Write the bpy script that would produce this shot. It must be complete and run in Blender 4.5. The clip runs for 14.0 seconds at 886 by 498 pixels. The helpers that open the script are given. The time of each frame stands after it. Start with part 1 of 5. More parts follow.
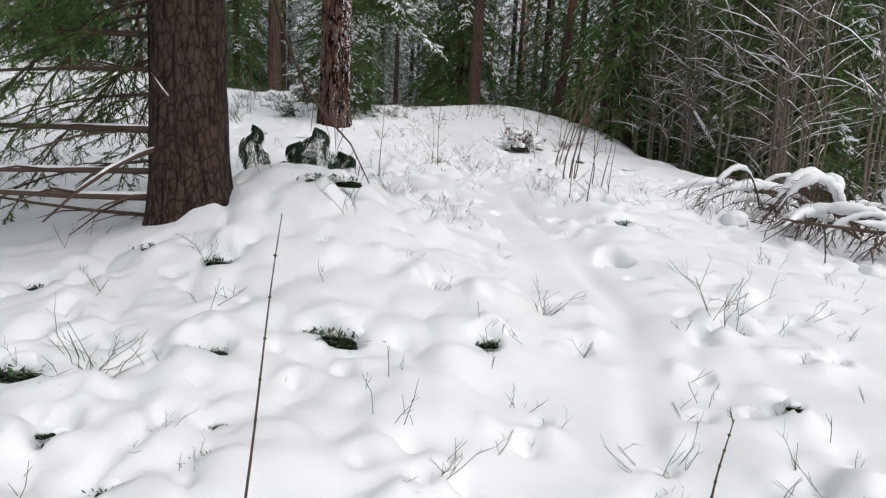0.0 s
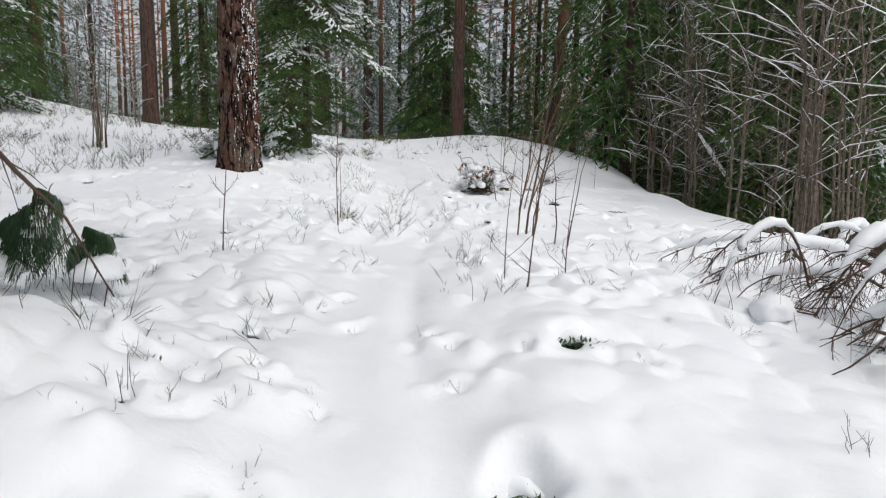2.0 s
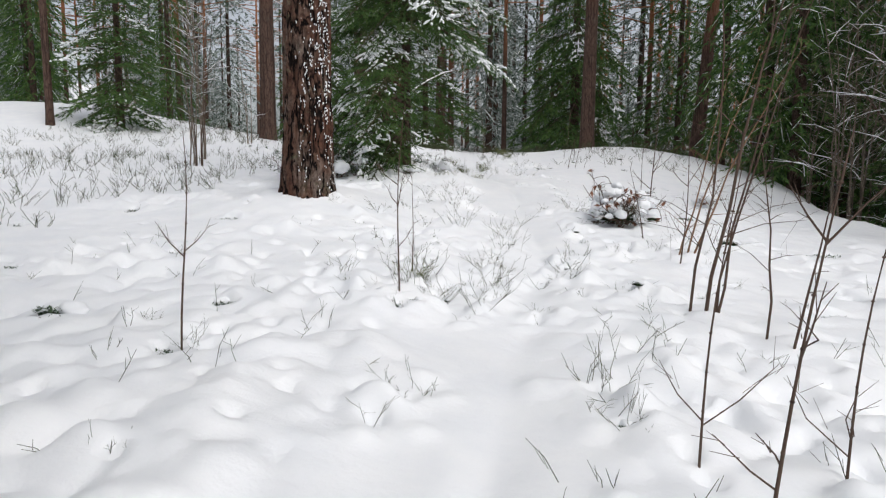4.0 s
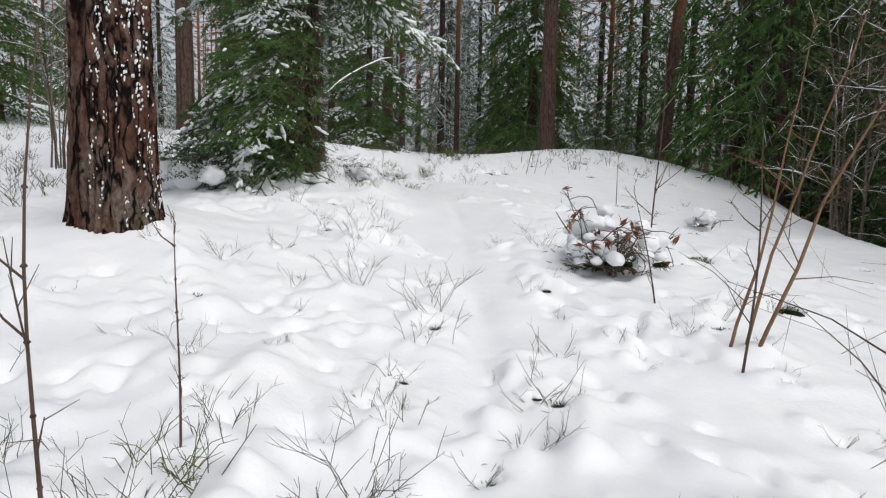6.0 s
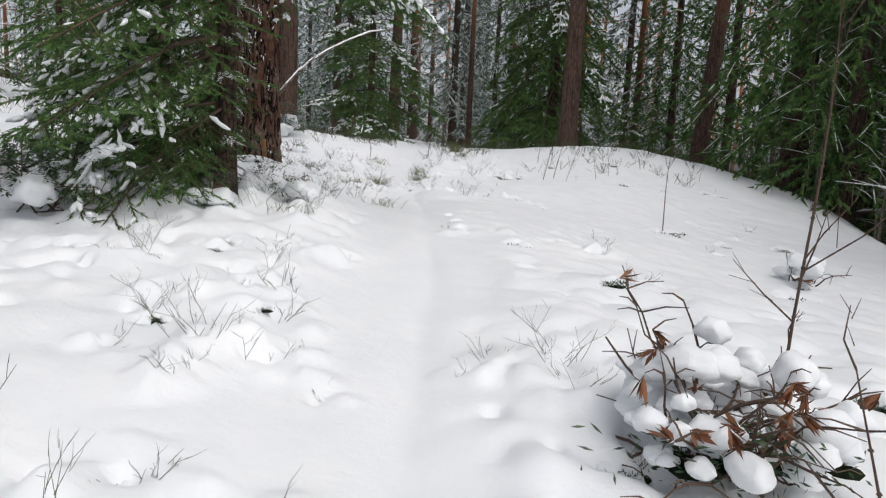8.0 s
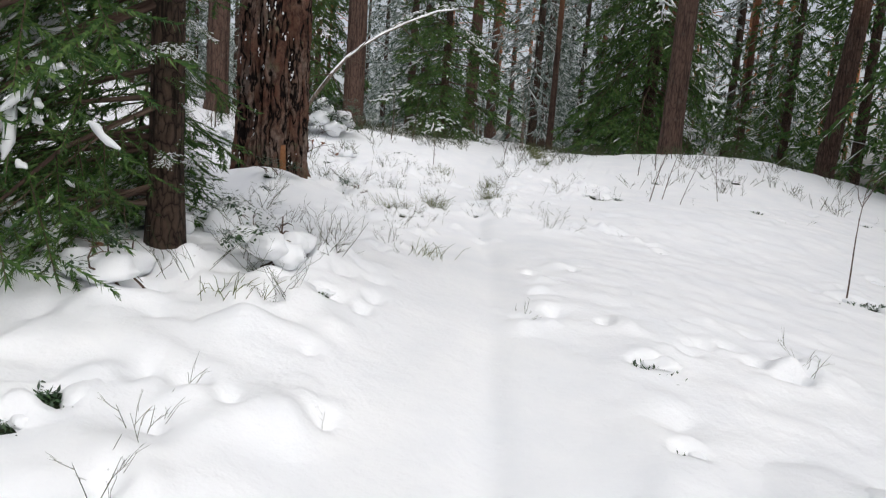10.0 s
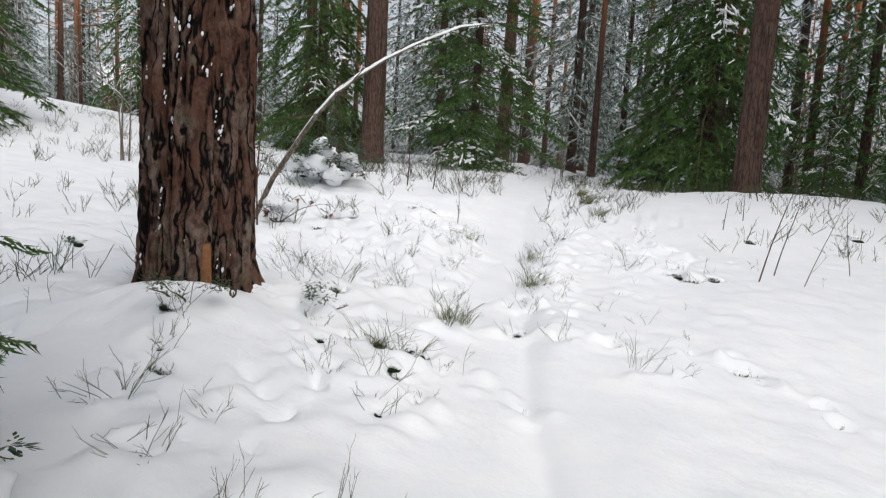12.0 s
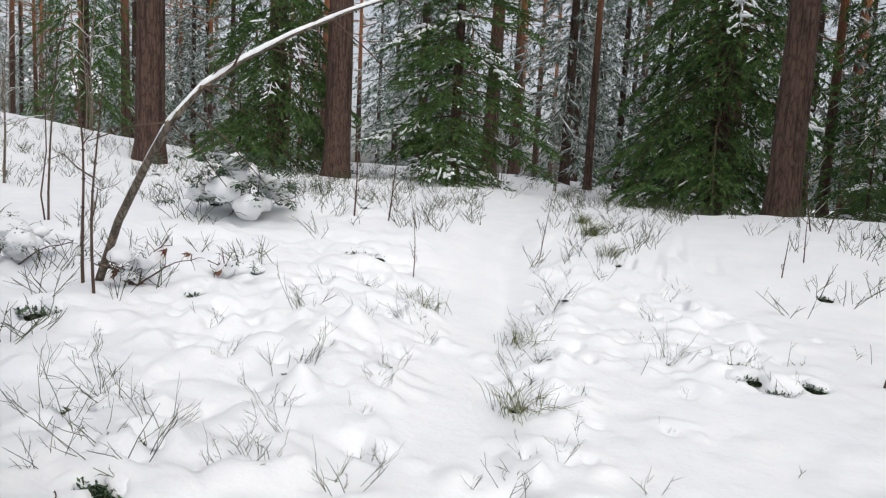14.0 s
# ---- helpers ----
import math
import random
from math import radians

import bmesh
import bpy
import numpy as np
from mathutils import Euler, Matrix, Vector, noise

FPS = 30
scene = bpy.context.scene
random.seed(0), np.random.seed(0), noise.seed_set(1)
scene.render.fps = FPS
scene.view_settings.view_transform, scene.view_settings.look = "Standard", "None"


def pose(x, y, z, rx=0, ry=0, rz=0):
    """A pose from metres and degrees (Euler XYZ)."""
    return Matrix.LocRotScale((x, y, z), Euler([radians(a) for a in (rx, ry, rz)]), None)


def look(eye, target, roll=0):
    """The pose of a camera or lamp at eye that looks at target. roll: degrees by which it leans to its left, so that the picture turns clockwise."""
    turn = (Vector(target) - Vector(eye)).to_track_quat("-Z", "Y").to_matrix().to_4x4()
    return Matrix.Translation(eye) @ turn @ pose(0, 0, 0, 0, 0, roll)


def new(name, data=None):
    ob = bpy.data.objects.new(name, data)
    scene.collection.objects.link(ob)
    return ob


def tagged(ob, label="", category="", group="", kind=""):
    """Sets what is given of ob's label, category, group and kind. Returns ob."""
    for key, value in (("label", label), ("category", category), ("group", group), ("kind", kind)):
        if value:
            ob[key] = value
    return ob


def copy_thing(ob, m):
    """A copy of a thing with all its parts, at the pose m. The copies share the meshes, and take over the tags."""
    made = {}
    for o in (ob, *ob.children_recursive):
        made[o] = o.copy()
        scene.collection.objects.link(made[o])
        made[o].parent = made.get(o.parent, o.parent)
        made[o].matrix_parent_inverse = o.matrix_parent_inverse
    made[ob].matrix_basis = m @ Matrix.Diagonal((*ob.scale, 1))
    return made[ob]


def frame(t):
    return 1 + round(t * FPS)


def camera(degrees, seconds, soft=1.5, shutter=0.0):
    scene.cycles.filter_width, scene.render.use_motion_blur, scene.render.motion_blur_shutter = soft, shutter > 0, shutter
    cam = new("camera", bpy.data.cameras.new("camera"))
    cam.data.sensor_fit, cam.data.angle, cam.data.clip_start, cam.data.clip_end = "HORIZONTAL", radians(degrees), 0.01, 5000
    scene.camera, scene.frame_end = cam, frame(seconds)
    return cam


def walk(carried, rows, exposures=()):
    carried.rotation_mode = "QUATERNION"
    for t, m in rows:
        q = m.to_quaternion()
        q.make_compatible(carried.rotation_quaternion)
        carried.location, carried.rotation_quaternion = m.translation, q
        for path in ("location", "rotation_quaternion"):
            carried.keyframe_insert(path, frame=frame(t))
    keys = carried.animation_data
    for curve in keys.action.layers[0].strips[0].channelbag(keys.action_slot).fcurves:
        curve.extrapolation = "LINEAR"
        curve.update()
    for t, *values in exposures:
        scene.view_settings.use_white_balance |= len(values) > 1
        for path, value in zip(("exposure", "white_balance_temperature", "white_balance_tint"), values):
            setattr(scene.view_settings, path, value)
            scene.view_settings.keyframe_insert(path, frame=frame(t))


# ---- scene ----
cam = camera(69.4, 14.0, soft=1.2)
PATH = [
    (0, (0.022, -0.057, 1.107), (0.031, 1.914, 0.765), 2.8),
    (0.5, (0.216, 0.442, 1.157), (0.309, 2.412, 0.825), 1.2),
    (1, (0.483, 1.102, 1.14), (0.61, 3.077, 0.85), 0.4),
    (1.5, (0.671, 1.671, 1.174), (0.76, 3.652, 0.911), 0.3),
    (2, (0.865, 2.118, 1.245), (0.839, 4.102, 0.996), 0.7),
    (2.5, (1.049, 2.601, 1.278), (0.806, 4.572, 1.04), 1.5),
    (5, (0.748, 5.118, 1.406), (0.323, 7.061, 1.198), 0.4),
    (5.5, (0.787, 5.694, 1.442), (0.413, 7.648, 1.234), 0.5),
    (6, (0.754, 6.331, 1.492), (0.474, 8.3, 1.278), 0.9),
    (6.5, (0.792, 6.874, 1.543), (0.591, 8.852, 1.321), 1.5),
    (7, (0.784, 7.498, 1.615), (0.561, 9.471, 1.381), 1.5),
    (7.5, (0.719, 8.015, 1.697), (0.469, 9.984, 1.452), 1.8),
    (8, (0.714, 8.58, 1.74), (0.392, 10.538, 1.485), 2.7),
    (8.5, (0.642, 9.157, 1.796), (0.245, 11.099, 1.532), 3.3),
    (11, (0.097, 11.381, 2.068), (-0.555, 13.252, 1.799), 4.0),
    (11.5, (-0.079, 11.946, 2.186), (-0.781, 13.801, 1.934), 3.7),
    (12, (-0.186, 12.467, 2.36), (-0.837, 14.344, 2.125), 3.3),
    (12.5, (-0.211, 12.983, 2.411), (-0.81, 14.88, 2.205), 3.2),
    (13, (-0.385, 13.543, 2.496), (-0.958, 15.45, 2.313), 3.5),
    (13.5, (-0.495, 13.955, 2.539), (-1.052, 15.866, 2.341), 2.9),
    (14, (-0.594, 14.524, 2.558), (-1.222, 16.411, 2.347), 3.0),
]
walk(cam, [(t, look(eye, target, roll)) for t, eye, target, roll in PATH], [(0.0, -0.12), (1.0, -0.08), (5.0, -0.04), (8.5, -0.02), (11.0, 0.14), (14.0, 0.18)])

# ---- world and light: a bright overcast winter day ----
world = bpy.data.worlds.new("winter_sky")
scene.world = world
world.use_nodes = True
wn, wl = world.node_tree.nodes, world.node_tree.links
wn.clear()
w_out = wn.new("ShaderNodeOutputWorld")
w_bg = wn.new("ShaderNodeBackground")
w_sky = wn.new("ShaderNodeTexSky")
w_sky.sky_type = "NISHITA"
w_sky.sun_disc = False
w_sky.sun_elevation = radians(55)
w_sky.sun_rotation = radians(130)
w_sky.dust_density = 4.0
w_hsv = wn.new("ShaderNodeHueSaturation")
w_hsv.inputs["Saturation"].default_value = 0.34
w_bg.inputs["Strength"].default_value = 0.15
wl.new(w_sky.outputs[0], w_hsv.inputs["Color"])
wl.new(w_hsv.outputs[0], w_bg.inputs["Color"])
wl.new(w_bg.outputs[0], w_out.inputs["Surface"])

sun_data = bpy.data.lights.new("sun", "SUN")
sun_data.energy, sun_data.angle, sun_data.color = 0.75, radians(70), (1.0, 0.98, 0.95)
sun = new("sun", sun_data)
sun.matrix_world = look((6, -5, 13), (0, 0, 0))


# ---- materials ----
def mat(name, build, rough=0.8, spec=0.2):
    m = bpy.data.materials.new(name)
    m.use_nodes = True
    n, l = m.node_tree.nodes, m.node_tree.links
    p = n["Principled BSDF"]
    p.inputs["Roughness"].default_value = rough
    p.inputs["Specular IOR Level"].default_value = spec
    build(n, l, p)
    return m


def coord(n, kind="Object", scale=(1, 1, 1)):
    c, mp = n.new("ShaderNodeTexCoord"), n.new("ShaderNodeMapping")
    mp.inputs["Scale"].default_value = scale
    n.id_data.links.new(c.outputs[kind], mp.inputs["Vector"])
    return mp.outputs[0]


def tex_noise(n, l, vec, scale, detail=5.0, rough=0.6):
    t = n.new("ShaderNodeTexNoise")
    t.inputs["Scale"].default_value, t.inputs["Detail"].default_value, t.inputs["Roughness"].default_value = scale, detail, rough
    l.new(vec, t.inputs["Vector"])
    return t.outputs["Fac"]


def ramp(n, l, fac, stops):
    r = n.new("ShaderNodeValToRGB")
    e = r.color_ramp.elements
    while len(e) < len(stops):
        e.new(0.5)
    for k, (pos, col) in zip(e, stops):
        k.position, k.color = pos, (*col, 1)
    l.new(fac, r.inputs["Fac"])
    return r.outputs["Color"]


def mix(n, l, fac, a, b):
    m = n.new("ShaderNodeMix")
    m.data_type = "RGBA"
    for s, v in ((m.inputs["Factor"], fac), (m.inputs[6], a), (m.inputs[7], b)):
        if isinstance(v, (tuple, float)):
            s.default_value = v
        else:
            l.new(v, s)
    return m.outputs[2]


def bump(n, l, p, height, strength, dist):
    b = n.new("ShaderNodeBump")
    b.inputs["Strength"].default_value, b.inputs["Distance"].default_value = strength, dist
    l.new(height, b.inputs["Height"])
    l.new(b.outputs[0], p.inputs["Normal"])


def b_snow(n, l, p):
    v = coord(n)
    big, fine = tex_noise(n, l, v, 3.0, 4), tex_noise(n, l, v, 70.0, 6, 0.7)
    l.new(ramp(n, l, big, [(0.3, (0.80, 0.82, 0.85)), (0.7, (0.87, 0.88, 0.895))]), p.inputs["Base Color"])
    add = n.new("ShaderNodeMath")
    add.operation = "MULTIPLY_ADD"
    l.new(fine, add.inputs[0])
    add.inputs[1].default_value = 0.25
    l.new(tex_noise(n, l, v, 16.0, 4), add.inputs[2])
    bump(n, l, p, add.outputs[0], 0.35, 0.02)


def b_bark(dark, light, lichen, sx=9.0, sz=2.2, top=None, crack=1.0):
    """Bark: long furrows up the trunk, uneven plates between them, grain and lichen."""
    def go(n, l, p):
        v = coord(n, "Object", (sx, sx, sz))
        nz = n.new("ShaderNodeTexNoise")
        nz.inputs["Scale"].default_value, nz.inputs["Detail"].default_value = 1.3, 4.0
        l.new(v, nz.inputs["Vector"])
        dist = n.new("ShaderNodeMix")
        dist.data_type = "VECTOR"
        dist.inputs["Factor"].default_value = 0.45
        l.new(v, dist.inputs[4])
        l.new(nz.outputs["Color"], dist.inputs[5])
        vor = n.new("ShaderNodeTexVoronoi")
        vor.feature = "DISTANCE_TO_EDGE"
        vor.inputs["Scale"].default_value = 2.4
        l.new(dist.outputs[1], vor.inputs["Vector"])
        streak = tex_noise(n, l, coord(n, "Object", (sx * 1.6, sx * 1.6, sz * 0.35)), 1.0, 6, 0.65)
        grain = tex_noise(n, l, coord(n, "Object", (40, 40, 14)), 2.0, 6, 0.75)
        mid = tuple((1 - 0.45 * crack) * q + 0.45 * crack * d for d, q in zip(dark, light))
        low = tuple((1 - crack) * q + crack * d for d, q in zip(dark, light))
        plates = ramp(n, l, vor.outputs["Distance"], [(0.0, low), (0.05, mid), (0.22, light)])
        c = mix(n, l, ramp(n, l, streak, [(0.38, (crack, crack, crack)), (0.5, (0, 0, 0))]), plates, (*dark, 1.0))
        c = mix(n, l, ramp(n, l, grain, [(0.42, (0, 0, 0)), (0.72, (0.55, 0.55, 0.55))]), c, (*[0.45 * q for q in light], 1.0))
        c = mix(n, l, ramp(n, l, tex_noise(n, l, coord(n), 4.5, 6, 0.75), [(0.56, (0, 0, 0)), (0.74, (0.5, 0.5, 0.5))]), c, (*lichen, 1.0))
        if top:
            sep = n.new("ShaderNodeSeparateXYZ")
            l.new(coord(n), sep.inputs[0])
            rng_n = n.new("ShaderNodeMapRange")
            rng_n.inputs["From Min"].default_value, rng_n.inputs["From Max"].default_value = top[1], top[2]
            l.new(sep.outputs["Z"], rng_n.inputs["Value"])
            warm = mix(n, l, ramp(n, l, grain, [(0.4, (0, 0, 0)), (0.7, (0.5, 0.5, 0.5))]), (*top[0], 1.0), (*[0.55 * q for q in top[0]], 1.0))
            c = mix(n, l, rng_n.outputs[0], c, warm)
        l.new(c, p.inputs["Base Color"])
        add = n.new("ShaderNodeMath")
        add.operation = "MULTIPLY_ADD"
        l.new(vor.outputs["Distance"], add.inputs[0])
        add.inputs[1].default_value = 1.2
        sum2 = n.new("ShaderNodeMath")
        sum2.operation = "MULTIPLY_ADD"
        l.new(streak, sum2.inputs[0])
        sum2.inputs[1].default_value = 1.6
        l.new(grain, sum2.inputs[2])
        l.new(sum2.outputs[0], add.inputs[2])
        bump(n, l, p, add.outputs[0], 0.9, 0.03 * crack)
    return go


def b_island(cols, scale=4.0, rand=0.6):
    """Colour that varies from piece to piece and with a coarse noise."""
    def go(n, l, p):
        g = n.new("ShaderNodeNewGeometry")
        nz = tex_noise(n, l, coord(n), scale, 4)
        f = n.new("ShaderNodeMix")
        f.inputs["Factor"].default_value = rand
        l.new(nz, f.inputs[2])
        l.new(g.outputs["Random Per Island"], f.inputs[3])
        k = len(cols) - 1
        l.new(ramp(n, l, f.outputs[0], [(0.15 + 0.7 * i / k, c) for i, c in enumerate(cols)]), p.inputs["Base Color"])
    return go


def b_plates(n, l, p):
    """Old pine bark: flaky grey and red-brown plates between black furrows, some lichen."""
    warp = n.new("ShaderNodeTexNoise")
    warp.inputs["Scale"].default_value, warp.inputs["Detail"].default_value = 7.0, 3.0
    l.new(coord(n), warp.inputs["Vector"])
    vm = n.new("ShaderNodeVectorMath")
    vm.operation = "MULTIPLY_ADD"
    l.new(warp.outputs["Color"], vm.inputs[0])
    vm.inputs[1].default_value = (0.09, 0.09, 0.05)
    l.new(coord(n), vm.inputs[2])

    def stretched(sx, sz, scale, detail, rough):
        mp = n.new("ShaderNodeMapping")
        mp.inputs["Scale"].default_value = (sx, sx, sz)
        l.new(vm.outputs[0], mp.inputs["Vector"])
        return tex_noise(n, l, mp.outputs[0], scale, detail, rough)

    furrow = stretched(13, 2.6, 1.0, 2.0, 0.45)
    flake = stretched(30, 16, 1.0, 5.0, 0.7)
    tone = stretched(6, 2.5, 1.0, 3.0, 0.6)
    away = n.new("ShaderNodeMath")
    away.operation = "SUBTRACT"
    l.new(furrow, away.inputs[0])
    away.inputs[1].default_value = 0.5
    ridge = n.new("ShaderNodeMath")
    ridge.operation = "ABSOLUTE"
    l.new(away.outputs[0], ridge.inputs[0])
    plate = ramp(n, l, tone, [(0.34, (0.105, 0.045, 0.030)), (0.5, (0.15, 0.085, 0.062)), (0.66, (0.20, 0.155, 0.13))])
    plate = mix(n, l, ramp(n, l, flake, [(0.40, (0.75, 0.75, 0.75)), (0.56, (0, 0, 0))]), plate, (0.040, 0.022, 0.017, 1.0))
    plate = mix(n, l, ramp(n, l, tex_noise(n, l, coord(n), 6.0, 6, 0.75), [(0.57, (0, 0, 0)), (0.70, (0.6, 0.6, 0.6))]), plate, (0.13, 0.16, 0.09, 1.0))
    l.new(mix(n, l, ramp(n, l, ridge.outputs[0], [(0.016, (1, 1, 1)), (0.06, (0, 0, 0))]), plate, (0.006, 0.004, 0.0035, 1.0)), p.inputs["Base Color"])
    cap = n.new("ShaderNodeMath")
    cap.operation = "MINIMUM"
    l.new(ridge.outputs[0], cap.inputs[0])
    cap.inputs[1].default_value = 0.09
    add = n.new("ShaderNodeMath")
    add.operation = "MULTIPLY_ADD"
    l.new(cap.outputs[0], add.inputs[0])
    add.inputs[1].default_value = 9.0
    l.new(flake, add.inputs[2])
    bump(n, l, p, add.outputs[0], 0.9, 0.025)


SNOW = mat("snow", b_snow, 0.55, 0.3)
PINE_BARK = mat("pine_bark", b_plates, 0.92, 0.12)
PINE_UPPER = mat("pine_bark_far", b_bark((0.018, 0.011, 0.009), (0.130, 0.080, 0.062), (0.15, 0.13, 0.11), 14, 3.0, top=((0.34, 0.14, 0.065), 4.0, 9.0), crack=0.8), 0.9)
SPRUCE_BARK = mat("spruce_bark", b_bark((0.014, 0.009, 0.007), (0.120, 0.080, 0.060), (0.12, 0.11, 0.09), 22, 10), 0.92)
BIRCH_BARK = mat("young_birch_bark", b_bark((0.09, 0.07, 0.055), (0.34, 0.28, 0.22), (0.30, 0.30, 0.26), 20, 6), 0.8)
NEEDLES = mat("spruce_needles", b_island([(0.016, 0.050, 0.012), (0.052, 0.118, 0.024), (0.12, 0.19, 0.048)]), 0.6, 0.3)
# paler grey-green needles for distant spruces: haze painted into the colour
HAZED = mat("hazed_needles", b_island([(0.045, 0.080, 0.058), (0.16, 0.20, 0.165), (0.56, 0.60, 0.60)], 1.5, 0.75), 0.7, 0.2)
PINE_NEEDLES = mat("pine_needles", b_island([(0.030, 0.055, 0.035), (0.06, 0.095, 0.06), (0.10, 0.13, 0.09)]), 0.6, 0.3)
TWIG = mat("twig_bark", b_island([(0.035, 0.020, 0.017), (0.085, 0.055, 0.042), (0.14, 0.10, 0.075)], 6), 0.8)
BILBERRY = mat("bilberry_stem", b_island([(0.035, 0.035, 0.022), (0.06, 0.07, 0.035), (0.10, 0.12, 0.055)], 6), 0.8)
TAN_BARK = mat("tan_young_bark", b_island([(0.10, 0.055, 0.035), (0.19, 0.11, 0.065), (0.27, 0.18, 0.12)], 9, 0.2), 0.8)
LEAF = mat("lingonberry_leaf", b_island([(0.015, 0.035, 0.018), (0.03, 0.065, 0.03), (0.06, 0.11, 0.04)]), 0.45, 0.4)
RUST = mat("withered_leaf", b_island([(0.09, 0.035, 0.02), (0.19, 0.075, 0.04), (0.28, 0.14, 0.08)]), 0.8)
GRASS = mat("winter_grass", b_island([(0.06, 0.085, 0.03), (0.14, 0.16, 0.06), (0.22, 0.20, 0.10)]), 0.7)
# near-black moss colour: the shade inside gaps in the snow is painted in
HOLLOW = mat("moss_shade", b_island([(0.004, 0.006, 0.004), (0.010, 0.016, 0.008), (0.03, 0.035, 0.018)], 40, 0.2), 0.98, 0.05)
WOOD = mat("broken_wood", b_island([(0.10, 0.045, 0.02), (0.20, 0.09, 0.04), (0.30, 0.15, 0.07)], 40, 0.1), 0.9)


# ---- helpers for meshes ----
def to_mesh(name, verts, faces, material, smooth=True):
    me = bpy.data.meshes.new(name)
    me.from_pydata([tuple(v) for v in verts], [], [tuple(f) for f in faces])
    me.materials.append(material)
    me.polygons.foreach_set("use_smooth", [smooth] * len(me.polygons))
    me.update()
    return me


class Soup:
    """Collects verts and faces of one mesh."""

    def __init__(self):
        self.v, self.f = [], []

    def tube(self, pts, radii, sides=5, cap=True):
        base = len(self.v)
        pts = [Vector(p) for p in pts]
        up = Vector((0.3, 0.2, 1)).normalized()
        for i, p in enumerate(pts):
            d = pts[min(i + 1, len(pts) - 1)] - pts[max(i - 1, 0)]
            d = d.normalized() if d.length > 1e-9 else Vector((0, 0, 1))
            a = d.cross(up) if abs(d.dot(up)) < 0.95 else d.cross(Vector((1, 0, 0)))
            a.normalize()
            b = d.cross(a)
            for k in range(sides):
                t = 2 * math.pi * k / sides
                self.v.append(p + radii[i] * (math.cos(t) * a + math.sin(t) * b))
        for i in range(len(pts) - 1):
            for k in range(sides):
                k2 = (k + 1) % sides
                self.f.append((base + i * sides + k, base + i * sides + k2, base + (i + 1) * sides + k2, base + (i + 1) * sides + k))
        if cap:
            self.f.append(tuple(base + (len(pts) - 1) * sides + k for k in range(sides)))

    def blade(self, p, q, w, side):
        """A needle or leaf: a narrow triangle pair from p to q."""
        b, m = len(self.v), (p + q) * 0.5
        self.v += [p, m + side * w, q, m - side * w]
        self.f.append((b, b + 1, b + 2, b + 3))

    def needle(self, p, q, w, side):
        """One needle: a thin triangle."""
        b = len(self.v)
        self.v += [p + side * w, p - side * w, q]
        self.f.append((b, b + 1, b + 2))

    def blob(self, c, r, rng, squash=0.6, along=None, stretch=1.0, rings=4, seg=7):
        """A soft lump of snow."""
        b = len(self.v)
        ax = (along or Vector((1, 0, 0))).normalized()
        sd = Vector((0, 0, 1)).cross(ax)
        sd = sd.normalized() if sd.length > 1e-3 else Vector((0, 1, 0))
        up = ax.cross(sd)
        ph = rng.random() * 6
        self.v.append(c - up * r * squash * 0.5)
        for i in range(1, rings):
            t = math.pi * i / rings
            for k in range(seg):
                a = 2 * math.pi * k / seg + ph
                w = r * math.sin(t) * (0.85 + 0.3 * rng.random())
                h = -math.cos(t)
                h = h * squash * (1.0 if h > 0 else 0.5)
                self.v.append(c + ax * (w * stretch * math.cos(a)) + sd * (w * math.sin(a)) + up * (r * h))
        self.v.append(c + up * r * squash)
        for k in range(seg):
            k2 = (k + 1) % seg
            self.f.append((b, b + 1 + k2, b + 1 + k))
            for i in range(rings - 2):
                o = b + 1 + i * seg
                self.f.append((o + k, o + k2, o + seg + k2, o + seg + k))
            self.f.append((b + 1 + (rings - 2) * seg + k, b + 1 + (rings - 2) * seg + k2, b + 1 + (rings - 1) * seg))

    def mesh(self, name, material, smooth=True):
        return to_mesh(name, self.v, self.f, material, smooth)


def thing(name, label, category, group="", at=None, kind=""):
    ob = new(name)
    if at is not None:
        ob.matrix_basis = at
    return tagged(ob, label, category, group, kind)


def part(name, soup, material, parent, label="", smooth=True):
    ob = new(name, soup.mesh(name, material, smooth) if isinstance(soup, Soup) else soup)
    ob.parent = parent
    return tagged(ob, label)


# ---- the lie of the land ----
LAT = np.random.RandomState(7).rand(256, 256)


def vnoise(x, y, s):
    x, y = np.asarray(x, float) / s, np.asarray(y, float) / s
    i, j = np.floor(x).astype(int), np.floor(y).astype(int)
    u, v = x - i, y - j
    u, v = u * u * (3 - 2 * u), v * v * (3 - 2 * v)
    g = lambda a, b: LAT[a % 256, b % 256]
    return (g(i, j) * (1 - u) + g(i + 1, j) * u) * (1 - v) + (g(i, j + 1) * (1 - u) + g(i + 1, j + 1) * u) * v - 0.5


def step(t):
    t = np.clip(t, 0, 1)
    return t * t * (3 - 2 * t)


TRAIL_Y = [-4, 0, 1.7, 3.0, 5.0, 7.0, 9.2, 11.4, 13.0, 14.5, 17.0, 20.0, 24.0, 30.0]
TRAIL_X = [0.3, 0.42, 0.55, 0.8, 0.55, 0.52, 0.42, 0.05, -0.25, -0.62, -1.3, -1.95, -2.6, -3.2]


def trail_x(y):
    return np.interp(y, TRAIL_Y, TRAIL_X)


# (x, y, height, spread): mounds round roots and a few swells
MOUNDS = [(-0.86, 3.80, 0.38, 0.50), (0.9, 4.9, 0.14, 1.5), (0.6, 13.5, 0.08, 1.2), (1.3, 17.8, 0.13, 0.9), (-17, 22, 1.55, 4.5), (-44, 57, 1.3, 9.0), (-1.5, 12.7, 0.18, 1.0), (-1.75, 9.9, 0.24, 0.65), (-2.4, 15.2, 0.17, 0.7), (2.6, 23.2, 0.72, 2.4), (-4.4, 20.2, 0.3, 1.4)]


